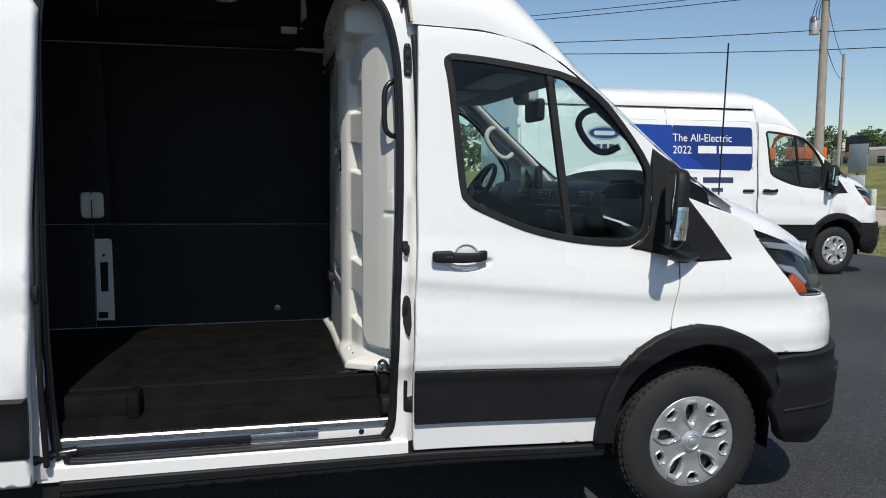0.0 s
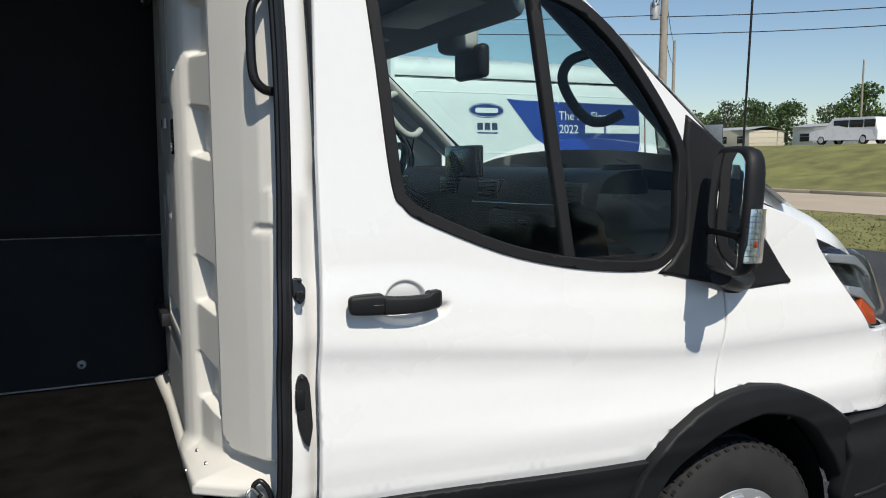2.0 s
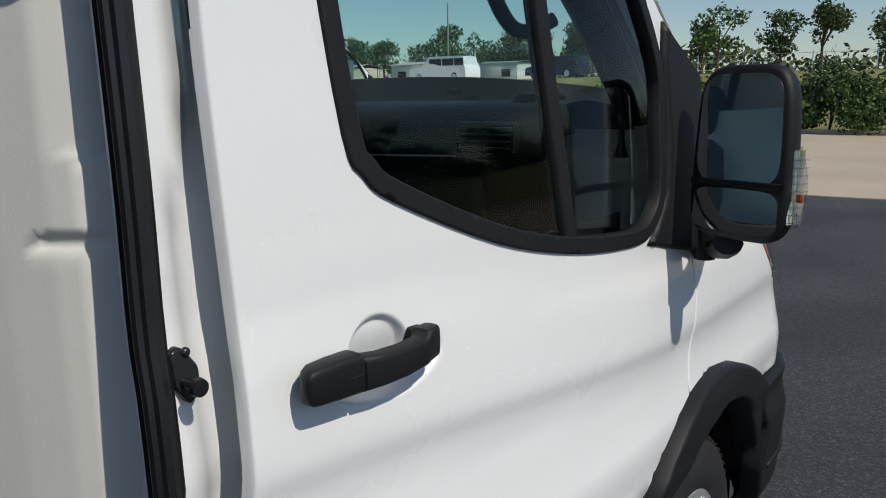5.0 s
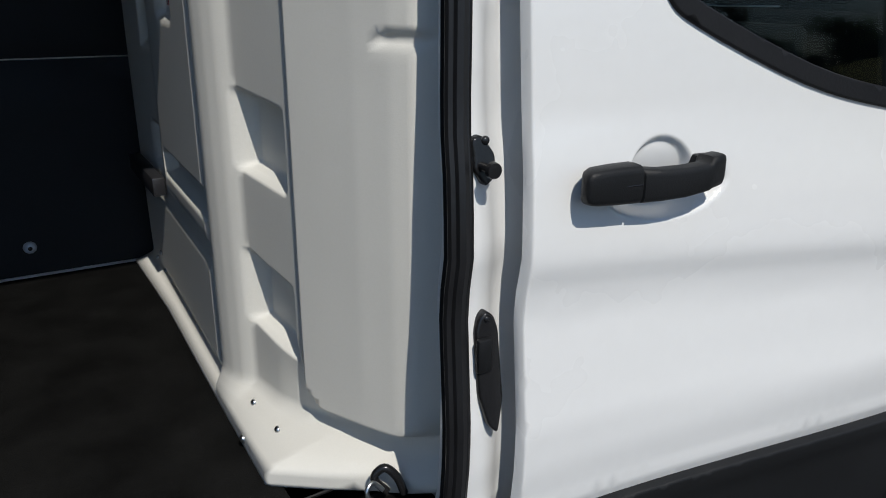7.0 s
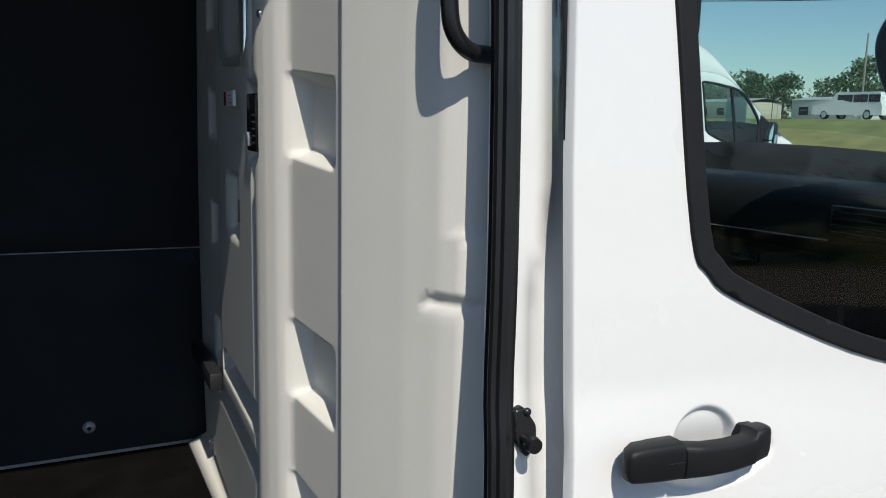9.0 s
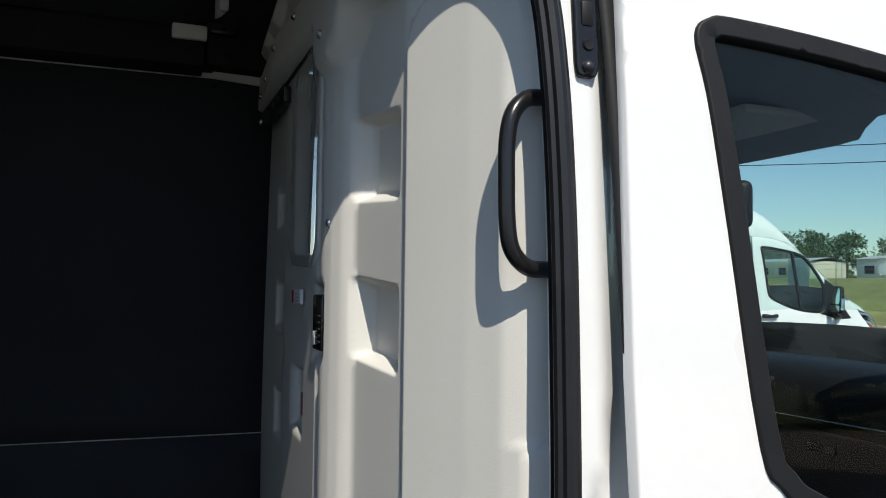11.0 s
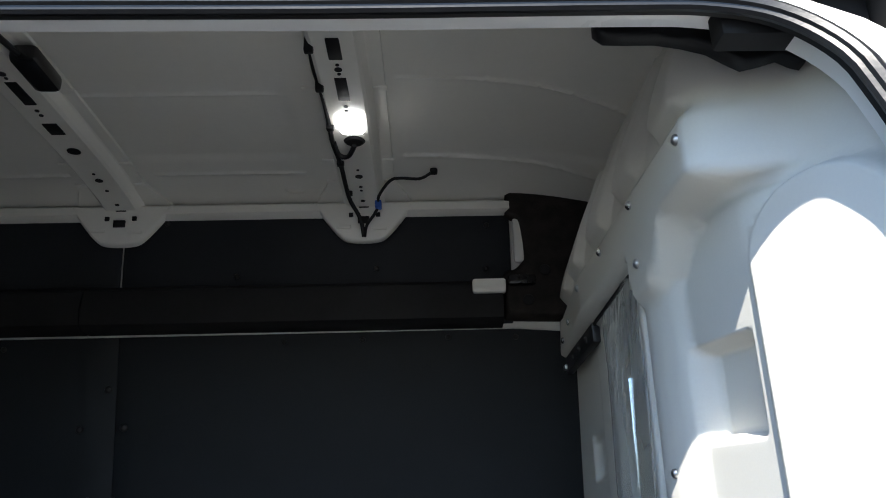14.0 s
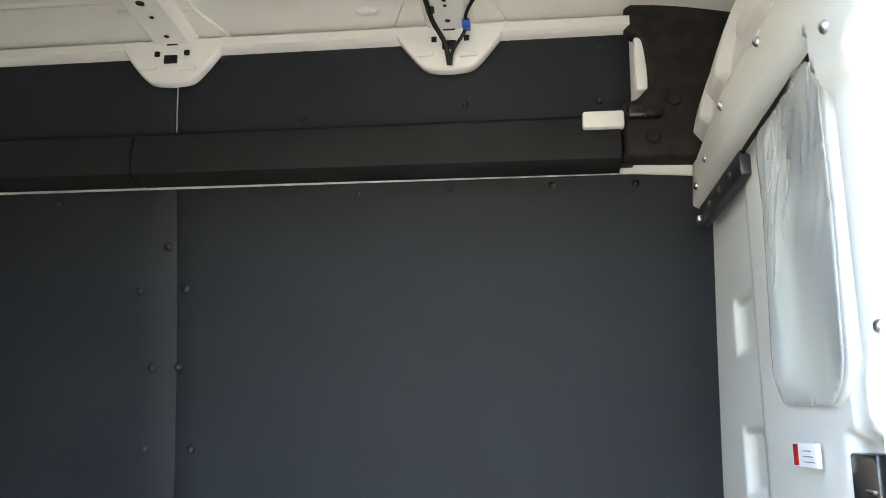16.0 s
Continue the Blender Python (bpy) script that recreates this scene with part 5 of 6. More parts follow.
def asphalt():
    """Worn asphalt: stone grain, broad stains, sealed cracks."""
    m = mat("worn_asphalt", (0.050, 0.051, 0.055), 0.8, vary=0.35, scale=0.7, fine=160, bump=0.7, bump_scale=220, spec=0.35)
    n, l = m.node_tree.nodes, m.node_tree.links
    p = n["Principled BSDF"]
    base = p.inputs["Base Color"].links[0].from_socket
    tc = n.new("ShaderNodeTexCoord")
    stone, warp, crack = n.new("ShaderNodeTexVoronoi"), n.new("ShaderNodeTexNoise"), n.new("ShaderNodeTexVoronoi")
    stone.inputs["Scale"].default_value = 110
    crack.feature = "DISTANCE_TO_EDGE"
    crack.inputs["Scale"].default_value = 0.33
    warp.inputs["Scale"].default_value, warp.inputs["Detail"].default_value = 2.2, 5
    shift, mul = n.new("ShaderNodeVectorMath"), n.new("ShaderNodeVectorMath")
    mul.operation, mul.inputs[1].default_value = "MULTIPLY", (0.7, 0.7, 0.0)
    for t in (stone, warp):
        l.new(tc.outputs["Object"], t.inputs["Vector"])
    l.new(warp.outputs["Color"], mul.inputs[0])
    l.new(mul.outputs[0], shift.inputs[0])
    l.new(tc.outputs["Object"], shift.inputs[1])
    l.new(shift.outputs[0], crack.inputs["Vector"])
    lit, dark = n.new("ShaderNodeMapRange"), n.new("ShaderNodeMapRange")
    lit.inputs[1].default_value, lit.inputs[2].default_value = 0.55, 1.0
    lit.inputs[3].default_value, lit.inputs[4].default_value = 0.75, 2.4
    l.new(stone.outputs["Color"], lit.inputs[0])
    dark.inputs[1].default_value, dark.inputs[2].default_value = 0.001, 0.006
    dark.inputs[4].default_value = 1.0
    worn = n.new("ShaderNodeTexNoise")
    worn.inputs["Scale"].default_value = 0.35
    l.new(tc.outputs["Object"], worn.inputs["Vector"])
    faint = n.new("ShaderNodeMapRange")
    faint.inputs[1].default_value, faint.inputs[2].default_value = 0.5, 0.62
    faint.inputs[3].default_value, faint.inputs[4].default_value = 1.0, 0.45
    l.new(worn.outputs["Fac"], faint.inputs[0])
    l.new(faint.outputs[0], dark.inputs[3])
    l.new(crack.outputs["Distance"], dark.inputs[0])
    both = n.new("ShaderNodeMath")
    both.operation = "MULTIPLY"
    l.new(lit.outputs[0], both.inputs[0])
    l.new(dark.outputs[0], both.inputs[1])
    tint = n.new("ShaderNodeMix")
    tint.data_type, tint.blend_type = "RGBA", "MULTIPLY"
    tint.inputs[0].default_value = 1.0
    l.new(base, tint.inputs[6])
    l.new(both.outputs[0], tint.inputs[7])
    l.new(tint.outputs[2], p.inputs["Base Color"])
    return m


ASPHALT = asphalt()
GRASS = mat("dry_grass", (0.165, 0.165, 0.05), 0.95, vary=0.45, scale=0.8, fine=25, bump=0.6, bump_scale=30)
CONCRETE = mat("pale_concrete", (0.43, 0.355, 0.265), 0.85, vary=0.12, scale=0.5, fine=60, bump=0.15, bump_scale=120)


def ground_z(x, y):
    lot = 0.13 * ease(4, 9.5, y) * ease(30, 20, x)
    bank = 2.4 * ease(30.5, 45.5, x)
    return lot + bank - 0.02


xs = sorted(set(np.concatenate([np.linspace(-15, 60, 76), np.array([-900, -300, -80, -30, 80, 120, 200, 400, 900, 2000])])))
ys = sorted(set(np.concatenate([np.linspace(-20, 80, 51), np.array([-900, -300, -80, 120, 200, 400, 900, 2000])])))
ground = put("ground", [(x, y, ground_z(x, y)) for x in xs for y in ys], [(i * len(ys) + j, (i + 1) * len(ys) + j, (i + 1) * len(ys) + j + 1, i * len(ys) + j + 1) for i in range(len(xs) - 1) for j in range(len(ys) - 1)], GRASS, None, "dry grass ground reaching to the horizon", kind="structure")
ground["category"] = "ground"


def overlay(name, pts, material, label, lift=0.02, step=1.0, category="pavement"):
    ob = sheet(name, pts, lambda u, v: (u, v, ground_z(u, v) + lift), material, None, label, step=step, r=0, thick=0.03, back=(0, 0, -1))
    return tagged(ob, kind="structure", category=category)


overlay("pavement_lot", [(-60, -60), (13.2, -60), (12.9, 2), (12.3, 6.3), (11.9, 7.9), (11.4, 9.5), (11.2, 12.5), (10.8, 20), (-40, 40)], ASPHALT, "worn dark asphalt of the parking lot", 0.02, 1.2)
overlay("road", [(18.5, 8.6), (14.5, 7.7), (12.3, 7.2), (12.6, 5), (13.0, 2), (13.3, -30), (28.8, -60), (28.8, 5), (29.2, 60), (29.2, 120), (18, 120), (18.2, 30)], CONCRETE, "pale concrete access road", 0.016, 1.5, "road")
overlay("road_highway", [(47, -200), (56, -200), (56, 300), (47, 300)], CONCRETE, "pale raised highway", 0.016, 4, "road")
# ---------------------------------------------------------------- cab of the near van
def cab():
    rows = []
    for y in np.linspace(3.28, 2 * MID - 3.28, 12):
        rows.append([(2.06, y, 1.47), (2.03, y, 1.505), (1.92, y, 1.535), (1.80, y, 1.546), (1.71, y, 1.540), (1.655, y, 1.520), (1.63, y, 1.485), (1.62, y, 1.445), (1.622, y, 1.425), (1.645, y, 1.405), (1.66, y, 1.33), (1.69, y, 1.20), (1.76, y, 1.0), (1.80, y, 0.75)])
    dash = loft("dashboard", rows, DASH, near_van, "black moulded dashboard")
    for y in (3.42, 3.95, 4.3, 4.85):
        vent = box("air_vent", (1.612, y - 0.075, 1.440), (1.66, y + 0.075, 1.505), GLOSSBLACK, dash, "black air vent")
        for k in range(4):
            box("vent_slat", (1.607, y - 0.066, 1.448 + 0.014 * k), (1.616, y + 0.066, 1.452 + 0.014 * k), DASH, dash, r=0.001)
    tube("dash_trim", [(1.622, 3.5, 1.430), (1.617, 3.7, 1.425), (1.617, 3.9, 1.420), (1.617, 4.08, 1.416)], 0.003, CHROME, dash, "bright dashboard trim line")
    glove = part("glove_box", box_bm((1.628, 3.45, 1.20), (1.70, 3.98, 1.395), 0.02, 3), DASH, dash, "black glove box lid")
    box("lid_latch", (1.622, 3.68, 1.352), (1.632, 3.76, 1.372), GLOSSBLACK, glove, r=0.003)
    part("dash_end", lathe_bm([(0.0, 0.03), (0.055, 0.03), (0.062, 0.02), (0.066, 0.0), (0.08, -0.02), (0.085, -0.06)], 28, (1.80, 3.40, 1.53), "z"), DASH, dash, "round black speaker cover")
    scr = box("touch_screen", (1.60, 4.0, 1.505), (1.625, 4.30, 1.63), GLOSSBLACK, near_van, "black dashboard touch screen", r=0.008)
    box("screen_face", (1.597, 4.012, 1.515), (1.6005, 4.288, 1.62), mat("screen_glass", (0.03, 0.035, 0.045), 0.08), scr)
    # steering wheel
    c, tilt = Vector((1.42, 4.60, 1.475)), Matrix.Rotation(radians(-58), 4, "Y")
    ring = [tuple(c + tilt @ Vector((0.19 * math.cos(a), 0.19 * math.sin(a), 0))) for a in np.linspace(0, 2 * math.pi, 24, endpoint=False)]
    wheel_ = tube("steering_wheel", ring, 0.016, DASH, near_van, "black steering wheel", closed=True, n=2)
    for a in (0.15, math.pi - 0.15, -math.pi / 2):
        tube("wheel_spoke", [tuple(c), tuple(c + tilt @ Vector((0.1 * math.cos(a), 0.1 * math.sin(a), 0.01))), tuple(c + tilt @ Vector((0.185 * math.cos(a), 0.185 * math.sin(a), 0)))], 0.018, DASH, wheel_, flat=(0.022, 0.01))
    tube("steering_column", [tuple(c), (1.55, 4.6, 1.40), (1.70, 4.6, 1.32)], 0.05, DASH, near_van, "black steering column")
    part("airbag_pad", lathe_bm([(0, -0.03), (0.05, -0.03), (0.065, -0.01), (0.06, 0.02)], 24, tuple(c), "x"), DASH, wheel_)
    # seats
    def seat(y):
        s = loft("seat_back", [[(0.80 + 0.16 * (z - 0.95) * -0.6 + dx, y + dy * w, z) for dx, dy in ((0, -1), (0.10, -0.95), (0.13, -0.5), (0.12, 0.5), (0.10, 0.95), (0, 1))] for z, w in ((0.95, 0.22), (1.2, 0.235), (1.4, 0.235), (1.54, 0.20), (1.58, 0.12))], SEATCLOTH, near_van, "dark cloth seat back", closed=True, caps=True)
        part("head_rest", box_bm((0.72, y - 0.13, 1.60), (0.82, y + 0.13, 1.80), 0.045, 3), SEATCLOTH, s, "dark cloth head rest")
        for k in (-0.05, 0.05):
            tube("rest_post", [(0.77, y + k, 1.56), (0.77, y + k, 1.62)], 0.006, STEEL, s, n=1)
        part("seat_cushion", box_bm((0.80, y - 0.24, 0.86), (1.30, y + 0.24, 1.0), 0.05, 3), SEATCLOTH, near_van, "dark cloth seat cushion")
    seat(3.62), seat(4.60)
    # lining over the windscreen, sun visors, inside mirror housing
    rows = []
    for x in (0.62, 0.9, 1.15, 1.3, 1.36):
        rows.append([Vector(crown(x, t)) - Vector((0, 0, 0.09)) for t in (0.3, 0.5, 0.75, 1.0)])
    head = loft("head_lining", rows, HEADLINER, near_van, "grey cab roof lining")
    far_side(head)
    shelf = []
    for y in list(np.linspace(3.29, 3.55, 5)) + list(np.linspace(3.7, 2 * MID - 3.7, 5)) + list(np.linspace(2 * MID - 3.55, 2 * MID - 3.29, 5)):
        k = 0.12 * ease(3.34, 3.52, y) * ease(2 * MID - 3.34, 2 * MID - 3.52, y)
        shelf.append([(x, y, z) for x, z in ((0.78, 2.16), (1.0, 2.12), (1.24, 2.055), (1.34 + k * 0.8, 2.022 - 0.1 * k), (1.372 + k, 2.022 - 0.1 * k), (1.385 + k, 2.045 - 0.1 * k), (1.378 + k, 2.10), (1.33, 2.15), (0.78, 2.19))])
    loft("overhead_shelf", shelf, HEADLINER, near_van, "grey overhead shelf over the windscreen", closed=True, caps=True)
    part("sensor_housing", box_bm((1.47, 3.92, 1.96), (1.57, 4.10, 2.07), 0.03, 3), HEADLINER, near_van, "grey sensor housing at the windscreen")
    part("inside_mirror", box_bm((1.54, 3.87, 1.865), (1.585, 4.09, 1.985), 0.02, 3), DASH, near_van, "black inside mirror")
    part("sun_visor", box_bm((1.17, 3.45, 2.030), (1.36, 3.98, 2.048), 0.008, 2), LINER, near_van, "grey sun visor")
    part("sun_visor", box_bm((1.17, 4.24, 2.030), (1.36, 4.77, 2.048), 0.008, 2), LINER, near_van, "grey sun visor")
    # pillar linings with grab handles
    for s in (1, -1):
        def m(p):
            return (p[0], p[1] if s == 1 else 2 * MID - p[1], p[2])
        tube("pillar_lining", [m((1.42, 3.32, 2.08)), m((1.62, 3.30, 1.90)), m((1.85, 3.28, 1.70)), m((2.05, 3.27, 1.50))], 0.05, HEADLINER if s == -1 else DASH, near_van, "windscreen pillar lining", flat=(0.05, 0.03))
        tube("pillar_handle", [m((1.62, 3.33, 1.885)), m((1.575, 3.36, 1.865)), m((1.556, 3.372, 1.815)), m((1.592, 3.378, 1.750)), m((1.648, 3.375, 1.698)), m((1.70, 3.362, 1.690)), m((1.745, 3.33, 1.715))], 0.016, DASH if s == 1 else HEADLINER, near_van, "curved pillar grab handle")
        rows = [[m((x, 3.215, z0)) for z0 in (1.29, 1.30)] + [m((x, 3.26, 1.285)), m((x, 3.29, 1.2)), m((x, 3.29, 0.5)), m((x, 3.215, 0.5))] for x in (0.83, 1.2, 1.6, 1.85)]
        loft("door_lining", rows, DASH, near_van, "black door lining", closed=True, caps=True)
        tube("door_grip", [m((1.15, 3.30, 1.16)), m((1.2, 3.33, 1.17)), m((1.42, 3.33, 1.18)), m((1.48, 3.30, 1.18))], 0.014, DASH, near_van, "black door grip")
    box("cab_floor", (0.6, 3.2, 0.55), (1.75, 2 * MID - 3.2, 0.62), RUBBER, near_van, "black cab floor", r=0.01)
    box("cab_back", (0.745, 3.34, 0.62), (0.765, 4.95, 1.70), LINER, near_van, "grey cab side of the bulkhead", r=0.01)


cab()


# ---------------------------------------------------------------- the second van
far_van = thing("cargo_van", "white panel van with blue side lettering, parked closed", "van")
van_body(far_van, False)
for o in list(far_van.children):
    if o.name.startswith("front_door") and (o.data.vertices[0].co.y < MID):
        door_handle(o, CLAD)
        door_mirror(o, CLAD)
sheet("load_side", [(-2.85, 0.388), (-1.98, 0.388), (0.712, 0.388), (0.712, 0.5), (0.71, 0.77), (0.715, 1.05), (0.732, 1.32), (0.732, 1.6), (0.74, 1.9), (0.72, 2.385), (-2.85, 2.395)], lambda u, v: skin(u, v), PAINT, far_van, "white closed load side", step=0.1, r=0.006, holes=())
far_side([o for o in far_van.children if o.name.startswith("load_side")][0])
sheet("side_cladding", [(-2.85, 0.512), (0.71, 0.512), (0.708, 0.755), (-2.85, 0.755)], lambda u, v: skin(u, v, 0.014), CLAD, far_van, "black moulded side cladding", step=0.2, r=0.01)
sheet("door_gap", [(-0.706, 0.42), (-0.698, 0.42), (-0.70, 2.37), (-0.708, 2.37)], lambda u, v: skin(u, v, 0.002), RUBBER, far_van, "dark sliding door joint", step=0.2, r=0, thick=0.004)
sheet("roof_gap", [(-2.85, 2.385), (0.72, 2.375), (0.72, 2.382), (-2.85, 2.392)], lambda u, v: skin(u, v, 0.002), RUBBER, far_van, "dark roof gutter joint", step=0.2, r=0, thick=0.004)
for lo, hi in (((-0.62, 1.50), (0.66, 2.24)), ((-2.6, 1.50), (-0.80, 2.24))):
    o1 = rounded([lo, (hi[0], lo[1]), hi, (lo[0], hi[1])], 0.09, 6)
    sheet("panel_welt", o1, lambda u, v: skin(u, v, 0.004), PAINT, far_van, "pressed panel border", holes=[inset(o1, 0.02)], step=0.1, r=0.004, thick=0.004)
box("rear_doors", (-2.88, 3.24, 0.45), (-2.82, 2 * MID - 3.24, 2.6), PAINT, far_van, "white rear doors", r=0.02)
tail = box("tail_lamp", (-2.89, 3.23, 1.0), (-2.80, 3.33, 1.75), RED, far_van, "red tail lamp")
for z in (1.25, 2.1):
    box("rear_hinge", (-2.90, 3.22, z), (-2.84, 3.27, z + 0.09), PAINT, far_van, "white rear door hinge")
box("rear_bumper", (-2.95, 3.2, 0.36), (-2.80, 2 * MID - 3.2, 0.6), CLAD, far_van, "black rear bumper", r=0.03)
rear_sign = box("rear_sign", (-2.886, 3.62, 1.60), (-2.8805, 4.05, 2.10), BLUE, far_van, "blue sign on the rear door", r=0.001)
words("rear_text", "The All-Electric", 0.055, (-2.888, 4.0, 1.93), WHITEINK, far_van, (90, 0, -90))
words("rear_text", "2022", 0.055, (-2.888, 4.0, 1.86), WHITEINK, far_van, (90, 0, -90))
box("rear_bar", (-2.889, 3.70, 1.862), (-2.886, 3.86, 1.90), WHITEINK, far_van, r=0.0005)
# side sign
sheet("side_sign", [(-0.74, 1.548), (0.62, 1.520), (0.66, 1.545), (0.655, 2.10), (0.62, 2.135), (-1.18, 2.155), (-1.363, 2.17), (-1.20, 1.97), (-0.98, 1.70)], lambda u, v: skin(u, v, 0.003), BLUEDARK, far_van, "dark blue side sign with white words", step=0.1, r=0, thick=0.002)
sheet("sign_facet", [(-0.74, 1.549), (-0.10, 1.536), (-0.45, 1.80), (-0.62, 2.14), (-1.18, 2.154), (-1.36, 2.168), (-1.20, 1.97), (-0.98, 1.70)], lambda u, v: skin(u, v, 0.005), BLUE, far_van, "bright blue facet of the sign", step=0.1, r=0, thick=0.002)


def on_side(x, z, out=0.009):
    return (x, side_y(x, z) - out, z)


lean = math.degrees(math.atan2(side_y(0, 2.1) - side_y(0, 1.6), 0.5))
words("sign_text", "The All-Electric", 0.155, on_side(-0.62, 1.925, 0.010), WHITEINK, far_van, (90 - lean, 0, 0), wide=0.96)
words("sign_text", "2022", 0.155, on_side(-0.62, 1.755, 0.010), WHITEINK, far_van, (90 - lean, 0, 0), wide=0.96)
x = -0.22
for w in (0.33, 0.60):
    sheet("name_bar", [(x, 1.76), (x + w * 0.88, 1.76), (x + w * 0.88, 1.865), (x, 1.865)], lambda u, v: skin(u, v, 0.0075), WHITEINK, far_van, step=0.1, r=0, thick=0.001)
    x += w
for x0, x1, z0, z1, n_ in ((-0.72, 0.43, 1.345, 1.425, 2), (-0.45, 0.20, 1.22, 1.275, 3)):
    for k in range(n_):
        a = x0 + (x1 - x0) * k / n_
        sheet("print_bar", [(a, z0), (a + (x1 - x0) / n_ * 0.84, z0), (a + (x1 - x0) / n_ * 0.84, z1), (a, z1)], lambda u, v: skin(u, v, 0.004), INK, far_van, step=0.1, r=0, thick=0.001)
OV = [(-1.644 + 0.243 * math.cos(t), 2.02 + 0.09 * math.sin(t)) for t in np.linspace(0, 2 * math.pi, 32, endpoint=False)]
sheet("oval_badge", OV, lambda u, v: skin(u, v, 0.004), BLUEDARK, far_van, "blue oval badge with a pale rim", step=0.1, r=0, thick=0.002)
sheet("oval_rim", inset(OV, 0.008), lambda u, v: skin(u, v, 0.006), WHITEINK, far_van, holes=[inset(OV, 0.014)], step=0.1, r=0, thick=0.001)
sheet("oval_bar", rounded([(-1.80, 1.99), (-1.49, 1.99), (-1.49, 2.05), (-1.80, 2.05)], 0.025), lambda u, v: skin(u, v, 0.006), WHITEINK, far_van, step=0.1, r=0, thick=0.001)
for k in range(3):
    a = -1.78 + 0.10 * k
    sheet("badge_bar", [(a, 1.785), (a + 0.075, 1.785), (a + 0.075, 1.87), (a, 1.87)], lambda u, v: skin(u, v, 0.004), INK, far_van, step=0.1, r=0, thick=0.001)
sheet("badge_line", [(-1.78, 1.742), (-1.50, 1.742), (-1.50, 1.756), (-1.78, 1.756)], lambda u, v: skin(u, v, 0.004), BLUEDARK, far_van, step=0.1, r=0, thick=0.001)
box("slide_handle", (0.48, side_y(0.5, 1.236) - 0.035, 1.215), (0.66, side_y(0.5, 1.236) + 0.0, 1.255), CLAD, far_van, "black sliding door handle", r=0.015)
tube("aerial", [(2.353, 3.45, 1.42), (2.36, 3.45, 1.8), (2.37, 3.45, 2.1)], 0.004, RUBBER, far_van, "thin black whip aerial", n=3)
part("cab_mass", box_bm((0.55, 3.35, 0.6), (1.75, 2 * MID - 3.35, 1.28), 0.05, 2), DASH, far_van, "dark cab interior")
box("cab_wall", (0.60, 3.35, 1.25), (0.63, 2 * MID - 3.35, 2.5), DASH, far_van, "dark bulkhead", r=0.01)
far_van.location = (6.417, 6.72, 0.135)
# ---------------------------------------------------------------- surroundings
BARK = mat("bark", (0.10, 0.08, 0.06), 0.95, vary=0.3, scale=6, bump=0.5, bump_scale=40)
POLEWOOD = mat("grey_pole_wood", (0.30, 0.27, 0.23), 0.9, vary=0.2, scale=3, bump=0.3, bump_scale=60)


def leaf_mat(name, color):
    m = mat(name, color, 0.75, vary=0.5, scale=1.6, fine=9)
    return m


LEAF = [leaf_mat("leaves_deep", (0.045, 0.085, 0.022)), leaf_mat("leaves_bright", (0.075, 0.13, 0.03)), leaf_mat("leaves_dull", (0.06, 0.085, 0.03))]


def foliage(name, blobs, count, size, material, parent, seed, label=""):
    """A crown of many small leaves strewn over uneven clumps."""
    r = np.random.RandomState(seed)
    verts, faces = [], []
    vol = np.array([b[3] ** 2 for b in blobs])
    for b, n in zip(blobs, (count * vol / vol.sum()).astype(int)):
        d = r.normal(size=(n, 3))
        d /= np.linalg.norm(d, axis=1)[:, None]
        rad = b[3] * (0.55 + 0.5 * r.rand(n)) * (1 + 0.25 * np.sin(d[:, 0] * 5 + b[0]) * np.cos(d[:, 2] * 4 + b[1]))
        p = np.array(b[:3]) + d * rad[:, None] * np.array([1, 1, b[4]])
        a, c = r.normal(size=(n, 3)), r.normal(size=(n, 3))
        a /= np.linalg.norm(a, axis=1)[:, None]
        c -= a * (a * c).sum(1)[:, None]
        c /= np.linalg.norm(c, axis=1)[:, None]
        s = size * (0.6 + 0.8 * r.rand(n))[:, None]
        for q in range(n):
            k = len(verts)
            verts += [p[q] - a[q] * s[q], p[q] + c[q] * s[q] * 0.55, p[q] + a[q] * s[q], p[q] - c[q] * s[q] * 0.55]
            faces.append((k, k + 1, k + 2, k + 3))
    return put(name, verts, faces, material, parent, label, smooth=False)


def tree(x, y, z, h, seed, leaves, group, spread=0.34, count=1500, label="broad green tree beyond the road"):
    r = random.Random(seed)
    t = thing("tree", label, "tree", (x, y, z), group)
    rows = []
    for k in range(7):
        f = k / 6
        rad = 0.028 * h * (1 - 0.75 * f) + 0.02 * h * max(0, 0.12 - f)
        rows.append([(0.03 * h * math.sin(3 * f + seed) * f + rad * math.cos(a), rad * math.sin(a), f * h * 0.7) for a in np.linspace(0, 2 * math.pi, 8, endpoint=False)])
    trunk = loft("trunk", rows, BARK, t, closed=True, caps=True)
    blobs = []
    for k in range(9):
        a, f = r.uniform(0, 6.28), r.uniform(0.38, 0.9)
        rr = spread * h * (1 - abs(f - 0.58) * 1.3) * r.uniform(0.5, 1)
        c = (rr * math.cos(a), rr * math.sin(a), f * h)
        blobs.append((*c, h * r.uniform(0.12, 0.2), 0.8))
        tube("limb", [(0, 0, h * f * 0.55), (c[0] * 0.5, c[1] * 0.5, h * f * 0.8), (c[0], c[1], c[2])], 0.008 * h, BARK, trunk, seg=5, n=2)
    blobs.append((0, 0, 0.85 * h, 0.16 * h, 0.9))
    foliage("crown", blobs, count, 0.028 * h, leaves, t, seed)
    return t


